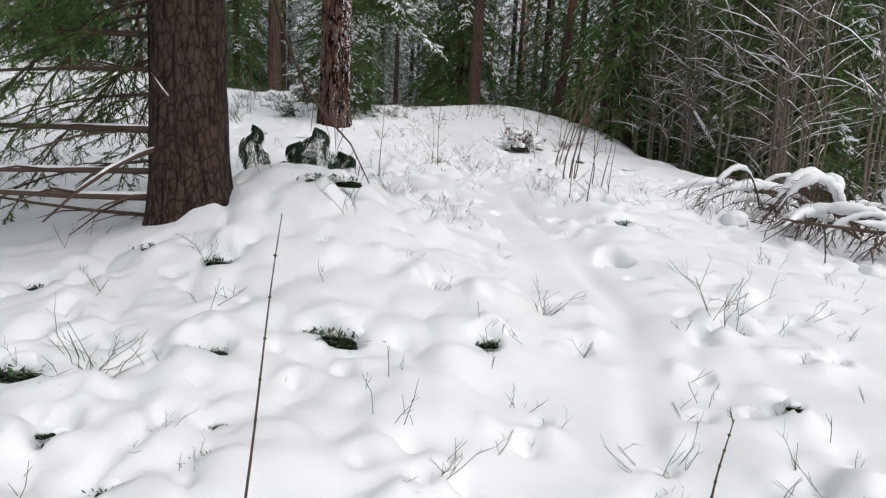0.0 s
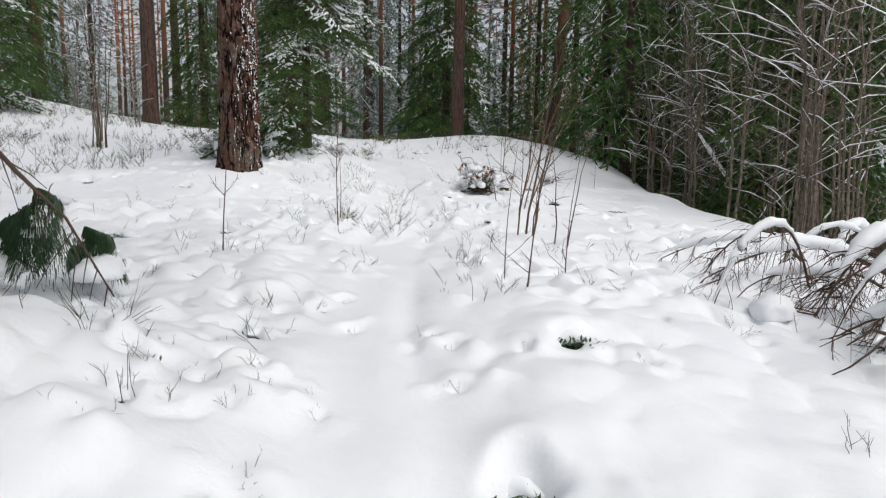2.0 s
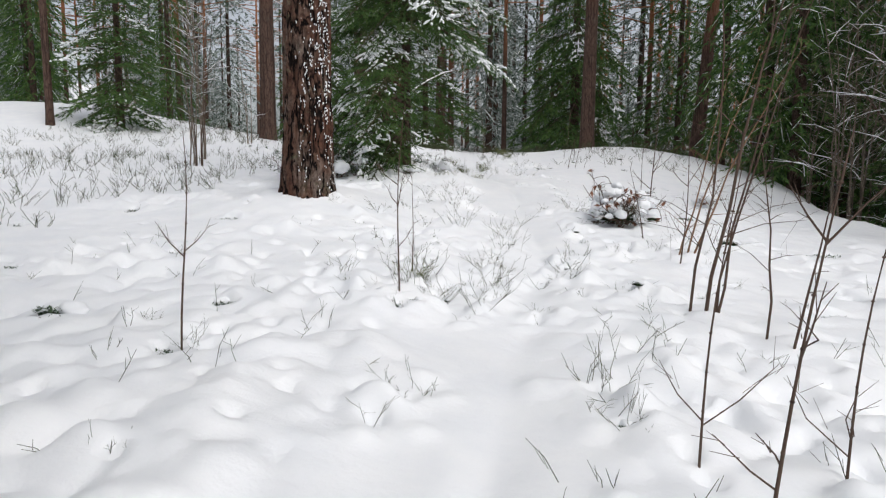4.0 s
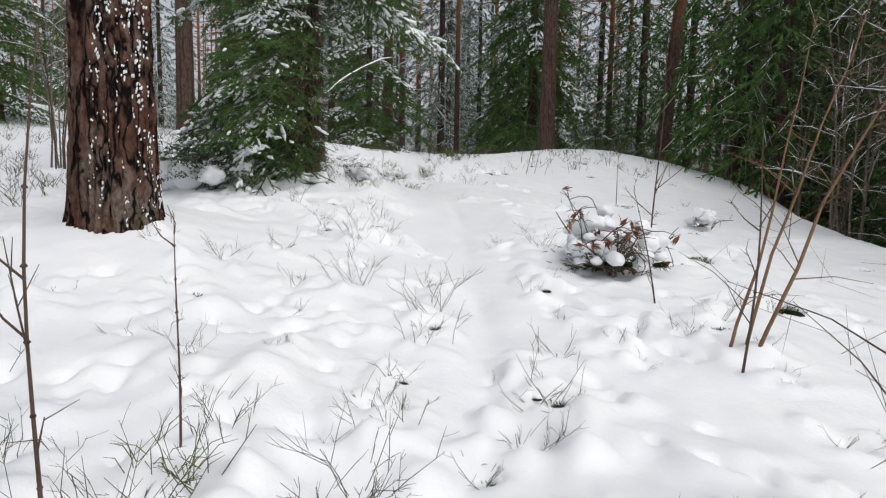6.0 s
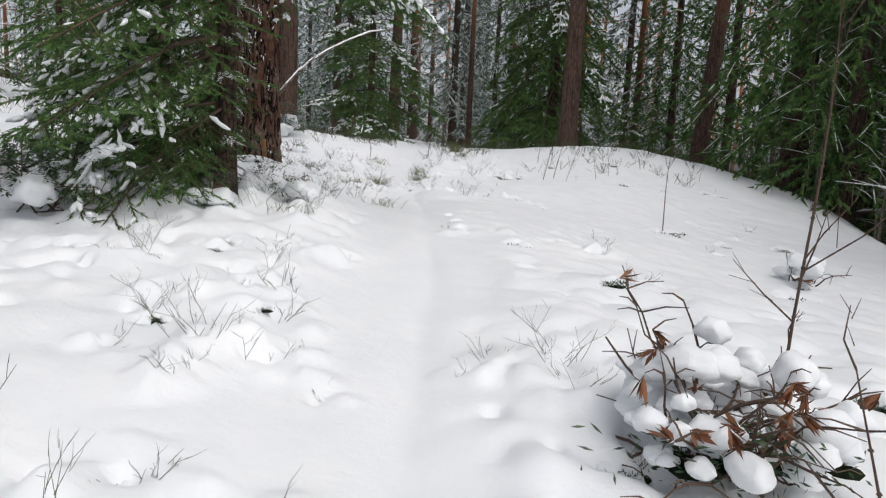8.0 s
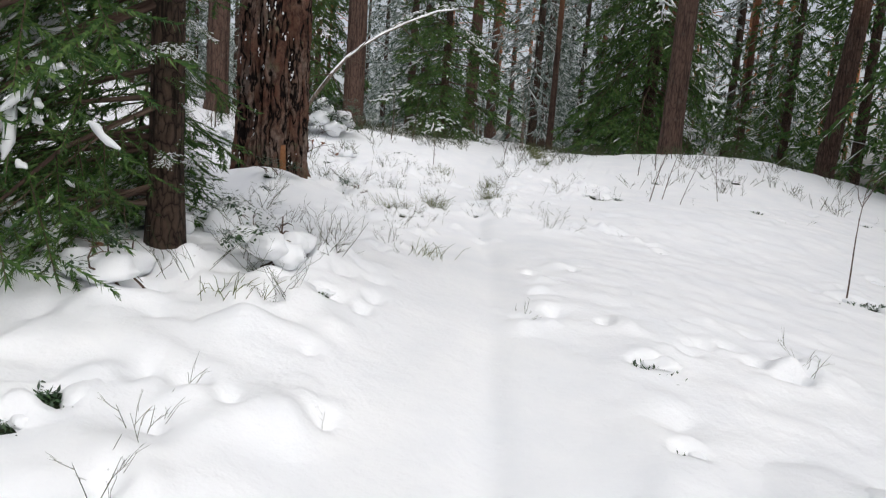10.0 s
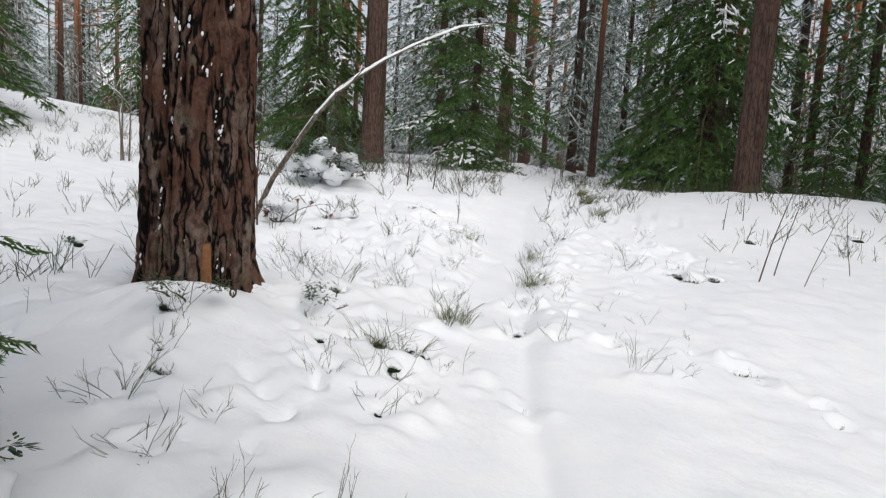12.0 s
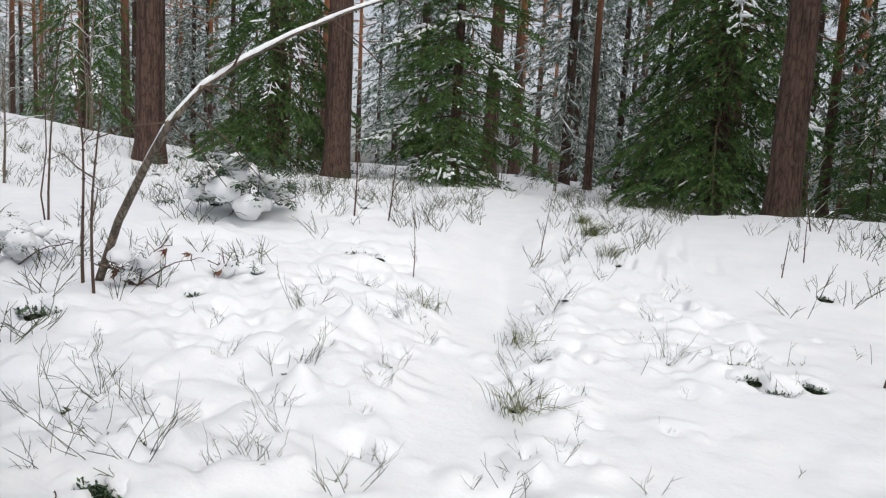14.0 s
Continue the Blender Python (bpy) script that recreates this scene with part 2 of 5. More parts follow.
def land(x, y):
    """Height of the smooth ground under the snow's small lumps."""
    x, y = np.asarray(x, float), np.asarray(y, float)
    xs = 11 * np.tanh(x / 11)
    ys = np.where(y > 24, 24 + 14 * np.tanh((y - 24) / 14), np.where(y < -3, -3 + 3 * np.tanh((y + 3) / 3), y))
    z = -0.009 - 0.0328 * xs + 0.1059 * ys - 0.00478 * xs * xs - 0.00269 * xs * ys - 0.00113 * ys * ys
    for mx, my, h, s in MOUNDS:
        z = z + h * np.exp(-((x - mx) ** 2 + (y - my) ** 2) / (2 * s * s))
    edge = np.interp(y, [-5, 4, 8, 12, 16, 24, 34], [5.8, 5.6, 4.9, 4.6, 5.0, 6.2, 7.0])
    z = z - 2.6 * step((x - edge + 0.6) / 5.0) - 0.02 * np.maximum(x - edge - 4, 0)
    return z + 0.10 * vnoise(x, y, 2.7) * (1 - 0.0 * x)


def pillows(x, y, size, seed):
    """Rounded cushions of snow, about size apart: 0 in the creases, 1 on top."""
    x, y = np.asarray(x, float) / size, np.asarray(y, float) / size
    i, j = np.floor(x).astype(int), np.floor(y).astype(int)
    acc = np.zeros_like(x)
    for a in (-1, 0, 1):
        for b in (-1, 0, 1):
            p, q = i + a, j + b
            u = p + 0.5 + 0.8 * (LAT[(p + seed) % 256, q % 256] - 0.5)
            v = q + 0.5 + 0.8 * (LAT[(q + seed) % 256, (p + 91) % 256] - 0.5)
            r = 0.55 + 0.6 * LAT[(p + 17) % 256, (q + seed) % 256]
            d2 = ((x - u) ** 2 + (y - v) ** 2) / (r * r)
            acc = np.maximum(acc, r * np.sqrt(np.clip(1 - d2, 0, 1)))
    return acc


def lumps(x, y):
    d = np.abs(x - trail_x(y)) + 0.22 * vnoise(x + 11, y, 0.45)
    off = step((d - 0.12) / 0.55)
    patch = step((vnoise(x + 5, y + 2, 1.7) + 0.32) / 0.55)
    # wind-smoothed snow beside the upper trail
    patch = patch * (1 - 0.85 * step((x - trail_x(y) - 0.2) / 0.5) * step((y - 13.0) / 2.0))
    z = off * (0.045 * vnoise(x + 3, y, 0.7) + 0.02 * vnoise(x + 40, y, 0.12))
    z = z + off * patch * (0.022 * (pillows(x, y, 0.36, 5) - 0.4) + 0.062 * (pillows(x + 7, y, 0.17, 40) - 0.4))
    rut = np.exp(-((x - trail_x(y) - 0.13 - 0.05 * vnoise(x * 0, y, 0.8)) / 0.08) ** 2)
    return z - 0.04 * (1 - off) - 0.035 * rut * (0.6 + vnoise(x * 0 + 3, y, 0.5)) + 0.02 * (1 - off) * vnoise(x, y, 0.35)


# dark gaps in the snow along the trail: x, y, half width
HOLES_A = [(-0.79, 1.46, 0.04), (-0.57, 1.59, 0.02), (-1.05, 1.66, 0.06), (-0.62, 1.75, 0.02), (-1.37, 1.97, 0.08), (1.29, 2.05, 0.03), (0.96, 2.05, 0.03), (1.14, 2.06, 0.03), (-0.8, 2.15, 0.06), (-0.38, 2.38, 0.09), (0.23, 2.47, 0.06), (1.37, 2.8, 0.06), (0.01, 2.94, 0.05), (-1.38, 3.11, 0.05), (-0.62, 3.55, 0.07), (1.07, 3.77, 0.1), (-0.13, 4.07, 0.06), (0.13, 4.59, 0.03), (-0.1, 4.62, 0.03), (0.02, 4.63, 0.06), (-0.46, 4.67, 0.02), (1.38, 4.71, 0.07), (-0.68, 4.79, 0.06), (-0.29, 4.83, 0.02), (0.1, 4.99, 0.04), (2.25, 5.09, 0.02), (0.32, 5.27, 0.04), (1.74, 5.51, 0.04), (2.01, 5.56, 0.05), (-0.01, 7.04, 0.02), (0.07, 7.09, 0.02), (-0.18, 7.14, 0.02), (0.14, 7.22, 0.04)]
HOLES_B = [(0.03, 7.34, 0.03), (1.23, 7.69, 0.04), (0.8, 7.71, 0.02), (1.13, 7.74, 0.02), (2.2, 7.94, 0.08), (1.57, 8.05, 0.03), (-0.45, 8.39, 0.02), (1.79, 8.44, 0.03), (0.87, 8.47, 0.05), (-0.92, 8.9, 0.03), (-0.75, 9.04, 0.04), (1.42, 9.29, 0.03), (0.15, 9.31, 0.04), (-3.3, 9.48, 0.07), (1.69, 9.6, 0.04), (1.72, 9.85, 0.05), (1.49, 9.92, 0.04), (2.39, 10.29, 0.03), (0.94, 10.3, 0.04), (-0.71, 10.64, 0.02), (-0.69, 10.69, 0.02), (-1.51, 11.23, 0.05), (-1.1, 11.27, 0.03), (-0.92, 11.51, 0.02), (-0.93, 11.65, 0.06), (0.6, 12.3, 0.035), (-0.8, 12.45, 0.02), (-0.74, 12.67, 0.03), (-1.51, 12.86, 0.04), (2.26, 12.97, 0.07), (0.5, 12.88, 0.055), (1.05, 13.17, 0.03)]
HOLES_C = [(-1.84, 13.43, 0.05), (-2, 14.4, 0.04), (-1.28, 15.02, 0.02), (-1.6, 15.25, 0.05), (-1.49, 15.31, 0.09), (-2.31, 15.33, 0.05), (-1.36, 15.34, 0.09), (-0.16, 15.81, 0.05), (0.6, 15.87, 0.04), (-2.08, 15.92, 0.06), (-2.26, 16.03, 0.03), (0.27, 16.11, 0.06), (-2.18, 16.2, 0.06), (0.24, 16.31, 0.04), (-1.57, 16.62, 0.04), (-3.78, 17.13, 0.11), (-3.27, 17.8, 0.08), (-0.09, 18.1, 0.07), (-3.4, 18.22, 0.1), (-0.14, 18.32, 0.08), (1.74, 18.5, 0.09), (0.43, 19.02, 0.03), (-2.77, 19.06, 0.07), (-0.48, 19.08, 0.07), (-0.14, 19.31, 0.06)]
HOLES = HOLES_A + HOLES_B + HOLES_C
# bilberry tufts along the trail: x, y, how bushy
TUFTS_A = [(-0.61, 1.49, 1), (0.01, 1.59, 2), (-0.79, 1.63, 1), (0.67, 1.65, 1), (1.15, 1.67, 2), (-1.07, 1.68, 2), (0.75, 1.77, 2), (0.33, 1.85, 1), (0.39, 1.99, 1), (-1.16, 2.02, 3), (-0.92, 2.05, 1), (1.24, 2.1, 1), (-1.43, 2.19, 2), (1.08, 2.37, 1), (-0.87, 2.43, 1), (0.25, 2.44, 1), (1.59, 2.55, 1), (0.65, 2.57, 2), (1.74, 2.57, 1), (1.38, 2.87, 3), (0.52, 2.91, 3), (0.01, 2.94, 2), (-0.56, 3.14, 1), (-0.14, 3.15, 1), (-0.51, 3.45, 2), (0.35, 3.57, 1), (-0.05, 3.66, 1), (-0.04, 3.85, 2), (0.06, 3.89, 1), (0.21, 3.95, 1), (0.45, 4.04, 1), (0.08, 4.07, 1), (0.25, 4.09, 1)]
TUFTS_B = [(-0.27, 4.12, 3), (-0.11, 4.22, 1), (0.22, 4.22, 1), (0.9, 4.29, 1), (1.16, 4.56, 1), (1.63, 4.57, 1), (0.87, 4.67, 1), (0.79, 4.77, 1), (0.45, 4.82, 1), (0.25, 5.09, 2), (0.88, 5.38, 2), (-0.25, 5.41, 1), (1.61, 5.65, 1), (0.28, 5.87, 2), (1.01, 5.96, 2), (0.33, 6.03, 2), (2.14, 6.14, 1), (0.92, 6.27, 3), (-0.97, 6.49, 1), (-0.26, 7, 1), (0.02, 7.01, 2), (0.34, 7.05, 1), (-0.17, 7.13, 1), (0.38, 7.16, 2), (0.67, 7.2, 1), (0.7, 7.29, 1), (-0.21, 7.31, 1), (0.2, 7.33, 3), (-0.35, 7.37, 2), (0.43, 7.45, 2), (-0.04, 7.53, 3), (0.88, 7.66, 1), (-0.5, 7.66, 2)]
TUFTS_C = [(0.33, 7.69, 3), (-0.03, 7.69, 3), (1.23, 7.69, 2), (1.15, 7.75, 2), (0.39, 7.77, 3), (0.66, 7.97, 2), (0.23, 8, 1), (1.54, 8.02, 1), (-0.09, 8.02, 2), (0.36, 8.11, 2), (0.84, 8.12, 2), (0.78, 8.14, 3), (-0.26, 8.14, 1), (0.27, 8.26, 2), (0.33, 8.3, 2), (0.85, 8.43, 2), (1.77, 8.47, 1), (0.79, 8.5, 3), (-0.16, 8.54, 1), (0.3, 8.54, 2), (0.63, 8.64, 1), (0.32, 8.86, 2), (-1.33, 8.86, 1), (1.75, 8.87, 1), (0.83, 8.89, 2), (-1.94, 8.91, 1), (1.2, 8.92, 1), (1.72, 9.01, 1), (-0.3, 9.01, 1), (0.32, 9.04, 2), (1.13, 9.11, 1), (-0.92, 9.15, 1), (1.73, 9.22, 2)]
TUFTS_D = [(0.26, 9.32, 3), (1.44, 9.33, 2), (-2.06, 9.37, 1), (-0.42, 9.37, 2), (0.93, 9.38, 1), (1.26, 9.39, 1), (-0.17, 9.52, 3), (-0.88, 9.54, 3), (-1.26, 9.55, 2), (0.18, 9.75, 2), (-0.4, 9.8, 1), (0.77, 9.81, 2), (2.01, 9.85, 2), (-0.22, 9.87, 2), (-0.73, 9.9, 3), (-0.38, 10.29, 1), (-0.37, 10.36, 1), (-0.7, 10.44, 1), (0.02, 10.47, 1), (-0.44, 10.55, 3), (-0.29, 10.62, 2), (-0.23, 10.63, 1), (0.82, 10.71, 2), (-0.19, 10.75, 1), (0.46, 10.8, 1), (0.49, 10.82, 1), (0.54, 10.87, 1), (-0.84, 10.94, 1), (0.79, 10.95, 3), (-0.35, 10.97, 2), (-0.79, 10.98, 1), (-0.57, 11.15, 1), (-1.23, 11.21, 2)]
TUFTS_E = [(-0.44, 11.23, 2), (-0.58, 11.47, 2), (-0.66, 11.69, 2), (-0.36, 11.98, 1), (-1.22, 12.41, 3), (-1.15, 12.44, 2), (-0.84, 12.47, 1), (1.26, 12.53, 2), (-0.84, 12.59, 1), (-0.99, 12.69, 2), (-0.92, 12.92, 2), (-1.28, 12.96, 3), (-0.96, 13.01, 3), (-0.88, 13.03, 3), (-1.05, 13.16, 2), (-0.03, 13.19, 1), (1.12, 13.24, 2), (-0.97, 13.34, 1), (-1.18, 13.66, 3), (-1.58, 13.92, 2), (-0.96, 13.94, 3), (-1.97, 14.15, 3), (-1.63, 14.21, 2), (-2.09, 14.53, 3), (-1.15, 14.65, 2), (-2.18, 14.7, 3), (-1.49, 14.74, 2), (-1.09, 14.87, 1), (-1.54, 14.87, 2), (-1.32, 14.92, 2), (-1.27, 15, 2), (-1.65, 15.07, 2), (-0.7, 15.13, 1)]
TUFTS_F = [(-1.1, 15.23, 2), (-1.29, 15.28, 3), (-1.88, 15.33, 2), (0.63, 15.69, 1), (2.69, 15.73, 1), (-0.17, 15.83, 2), (-1.37, 15.89, 3), (-2.33, 15.92, 2), (0.33, 16.03, 1), (-2.28, 16.07, 2), (-2.11, 16.08, 3), (-0.71, 16.1, 2), (-0.42, 16.11, 1), (-0.98, 16.12, 2), (-2.54, 16.13, 3), (-2.2, 16.26, 2), (-1.92, 16.26, 2), (0.02, 16.27, 2), (-1.79, 16.32, 3), (-1.51, 16.34, 2), (-2.51, 16.42, 3), (-2.71, 16.56, 3), (-1.94, 16.59, 2), (-1.14, 16.66, 1), (-1.57, 16.66, 2), (-0.99, 16.69, 2), (-3, 16.73, 2), (-2.04, 16.77, 2), (-1, 16.92, 2), (-1.69, 16.92, 1), (-0.84, 16.94, 2), (-2.15, 17.08, 3), (-2.53, 17.09, 2)]
TUFTS_G = [(-1.73, 17.17, 2), (-1.78, 17.36, 3), (-1.12, 17.37, 3), (-0.46, 17.39, 1), (-2.14, 17.4, 2), (-2.9, 17.47, 3), (-1.17, 17.55, 3), (-0.89, 17.64, 1), (-0.38, 17.83, 1), (-1.26, 17.85, 3), (-2.55, 17.86, 3), (-2.18, 17.86, 2), (-1.78, 17.93, 2), (-1.1, 17.96, 2), (-2, 18.15, 3), (-0.47, 18.22, 3), (-2.66, 18.29, 2), (-0.4, 18.34, 2), (-1.24, 18.39, 3), (-2.09, 18.43, 3), (-2.49, 18.53, 2), (-0.56, 18.58, 2), (-1.24, 18.79, 3), (-1.21, 19.07, 3), (-0.5, 19.07, 3), (-0.14, 19.33, 2), (-0.48, 19.64, 3), (-1.28, 19.83, 2), (-1.01, 19.83, 3), (-0.38, 19.87, 2)]
TUFTS = TUFTS_A + TUFTS_B + TUFTS_C + TUFTS_D + TUFTS_E + TUFTS_F + TUFTS_G

dip_rng = random.Random(3)
GAPS = [(x, y, max(0.03, w), 0.05 + 0.6 * w) for x, y, w in HOLES]
while len(GAPS) < len(HOLES) + 90:
    _y, _x = 1.2 + 21 * dip_rng.random(), dip_rng.uniform(-5.5, 3.4)
    if abs(_x - float(trail_x(_y))) > 1.1:
        GAPS.append((_x, _y, dip_rng.uniform(0.03, 0.08), dip_rng.uniform(0.05, 0.10)))

# small features of the snow: x, y, radius, height (hollows are negative), phase
SMALL = []
for _x, _y, k in TUFTS:
    for q in range(2 + 2 * k):
        a, d = dip_rng.random() * 6.28, dip_rng.uniform(0.05, 0.10 + 0.05 * k)
        SMALL.append((_x + math.cos(a) * d, _y + math.sin(a) * d, (lump_r := dip_rng.uniform(0.028, 0.07)), lump_r * dip_rng.uniform(0.28, 0.55), 6.28 * dip_rng.random()))
    SMALL.append((_x, _y - 0.02, dip_rng.uniform(0.022, 0.034), -dip_rng.uniform(0.03, 0.06), 6.28 * dip_rng.random()))
while len(SMALL) < 5200:
    _y, _x = 0.9 + 21 * dip_rng.random(), dip_rng.uniform(-5.5, 3.6)
    if abs(_x - float(trail_x(_y))) > 0.35 and float(vnoise(_x + 9, _y, 1.1)) > -0.08 + 0.5 * (_x > 0.2 and _y > 11):
        up = dip_rng.random() < 0.62
        SMALL.append((_x, _y, (lump_r := dip_rng.uniform(0.03, 0.10) if up else dip_rng.uniform(0.02, 0.05)), lump_r * dip_rng.uniform(0.2, 0.42) if up else -dip_rng.uniform(0.025, 0.065), 6.28 * dip_rng.random()))
GAP_A, SMALL_A = np.array([(*g, 2.4 * i) for i, g in enumerate(GAPS)]), np.array(SMALL)


def gap_shape(dx, dy, r, dep, ph):
    """A gap with a ragged rim, snow heaped behind it."""
    a = np.arctan2(dy, dx)
    rr = r * (1 + 0.2 * np.sin(2 * a + ph) + 0.14 * np.sin(3 * a + 2 * ph))
    d = (0.75 * dx * dx + 1.5 * dy * dy) / (rr * rr)
    return (0.3 * r + 0.012) * np.exp(-(dx * dx + (dy - 1.3 * r) ** 2) / (1.3 * r) ** 2) - dep * np.exp(-d * d)


def small_shape(dx, dy, r, h, ph):
    d = (dx * dx * (1 + 0.3 * np.sin(ph)) + dy * dy * (1 - 0.3 * np.sin(ph))) / (r * r)
    return h * np.exp(-d ** 1.25)


def height(x, y):
    return land(x, y) + lumps(x, y) + 0.11 * np.exp(-((x + 2.32) ** 2 + (y - 14.92) ** 2) / 0.12)


def hz(x, y):
    z = float(height(np.array([float(x)]), np.array([float(y)]))[0])
    for table, shape in ((GAP_A, gap_shape), (SMALL_A, small_shape)):
        near = table[(np.abs(table[:, 0] - x) < 0.5) & (np.abs(table[:, 1] - y) < 0.5)]
        if len(near):
            z += float(np.sum(shape(x - near[:, 0], y - near[:, 1], near[:, 2], near[:, 3], near[:, 4])))
    return z


# ---- snowy ground, one sheet to the horizon ----
def axis(lo, hi, fine, far, grow=1.22):
    mid = list(np.arange(lo, hi + 1e-6, fine))
    a, b, s = [lo], [hi], fine
    while b[-1] < hi + far:
        s *= grow
        a.append(a[-1] - s)
        b.append(b[-1] + s)
    return np.array(a[:0:-1] + mid + b[1:])


gx, gy = axis(-3.4, 3.2, 0.022, 400, 1.13), axis(0.8, 19.4, 0.025, 500, 1.16)
GX, GY = np.meshgrid(gx, gy)
GZ = height(GX, GY)
for table, shape in ((GAP_A, gap_shape), (SMALL_A, small_shape)):
    for fx, fy, fr, fh, ph in table:
        i0, i1 = np.searchsorted(gy, (fy - 4 * fr, fy + 4 * fr))
        j0, j1 = np.searchsorted(gx, (fx - 4 * fr, fx + 4 * fr))
        if i1 > i0 and j1 > j0:
            GZ[i0:i1, j0:j1] += shape(GX[i0:i1, j0:j1] - fx, GY[i0:i1, j0:j1] - fy, fr, fh, ph)
GZ = GZ.ravel()
nx, ny = len(gx), len(gy)
idx = np.arange(nx * ny).reshape(ny, nx)
quads = np.stack([idx[:-1, :-1], idx[:-1, 1:], idx[1:, 1:], idx[1:, :-1]], -1).reshape(-1, 4)
me = bpy.data.meshes.new("ground")
me.vertices.add(nx * ny)
me.vertices.foreach_set("co", np.stack([GX.ravel(), GY.ravel(), GZ], -1).ravel())
me.loops.add(quads.size)
me.loops.foreach_set("vertex_index", quads.ravel())
me.polygons.add(len(quads))
me.polygons.foreach_set("loop_start", np.arange(0, quads.size, 4))
me.polygons.foreach_set("use_smooth", np.ones(len(quads), bool))
me.materials.append(SNOW)
me.update(calc_edges=True)
tagged(new("ground", me), "lumpy fresh snow over the forest floor with a trodden trail", "snow", kind="structure")


# ---- trees ----
def two_tone(name, first, mat_a, second, mat_b):
    """One mesh with two materials: the faces of first, then those of second."""
    n = len(first.v)
    me = to_mesh(name, first.v + second.v, first.f + [tuple(i + n for i in f) for f in second.f], mat_a)
    me.materials.append(mat_b)
    k = len(first.f)
    me.polygons.foreach_set("material_index", [0] * k + [1] * len(second.f))
    return me


def wood(h, r, rng, flare=0.3, sides=12, rings=26, lean=(0, 0), furrow=0.0, full=None, start=-0.5):
    """A tapered trunk with root flare; furrow: depth of the cracks in its bark."""
    s = Soup()
    full = full or h
    ph = rng.random() * 50
    for i in range(rings + 1):
        z = start + (full - start) * (i / rings if furrow else (i / rings) ** 1.5)
        rr = r * (1 - 0.8 * max(z, 0) / h) * (1 + flare * math.exp(-max(z + 0.05, 0) / 0.22))
        for k in range(sides):
            t = 2 * math.pi * k / sides
            q = rr * (1 + flare * 0.35 * math.sin(3 * t + ph) * math.exp(-max(z, 0) / 0.3))
            if furrow:
                c, d = math.cos(t), math.sin(t)
                bend = 0.35 * noise.noise(Vector((c * 3, d * 3 + ph, z * 2.5)))
                n1 = abs(noise.noise(Vector((c * 4.6 + ph + bend, d * 4.6, z * 0.75)))) * 3.2
                n2 = noise.noise(Vector((c * 11, d * 11 + ph, z * 5.5)))
                n3 = noise.noise(Vector((c * 22 + ph, d * 22, z * 16)))
                q += furrow * (min(n1, 0.75) - 0.6) + furrow * (0.26 * n2 + 0.12 * n3)
            else:
                q *= 1 + 0.05 * (rng.random() - 0.5)
            s.v.append(Vector((q * math.cos(t) + lean[0] * z, q * math.sin(t) + lean[1] * z, z)))
    for i in range(rings):
        for k in range(sides):
            k2 = (k + 1) % sides
            s.f.append((i * sides + k, i * sides + k2, (i + 1) * sides + k2, (i + 1) * sides + k))
    return s


UP = Vector((0, 0, 1))


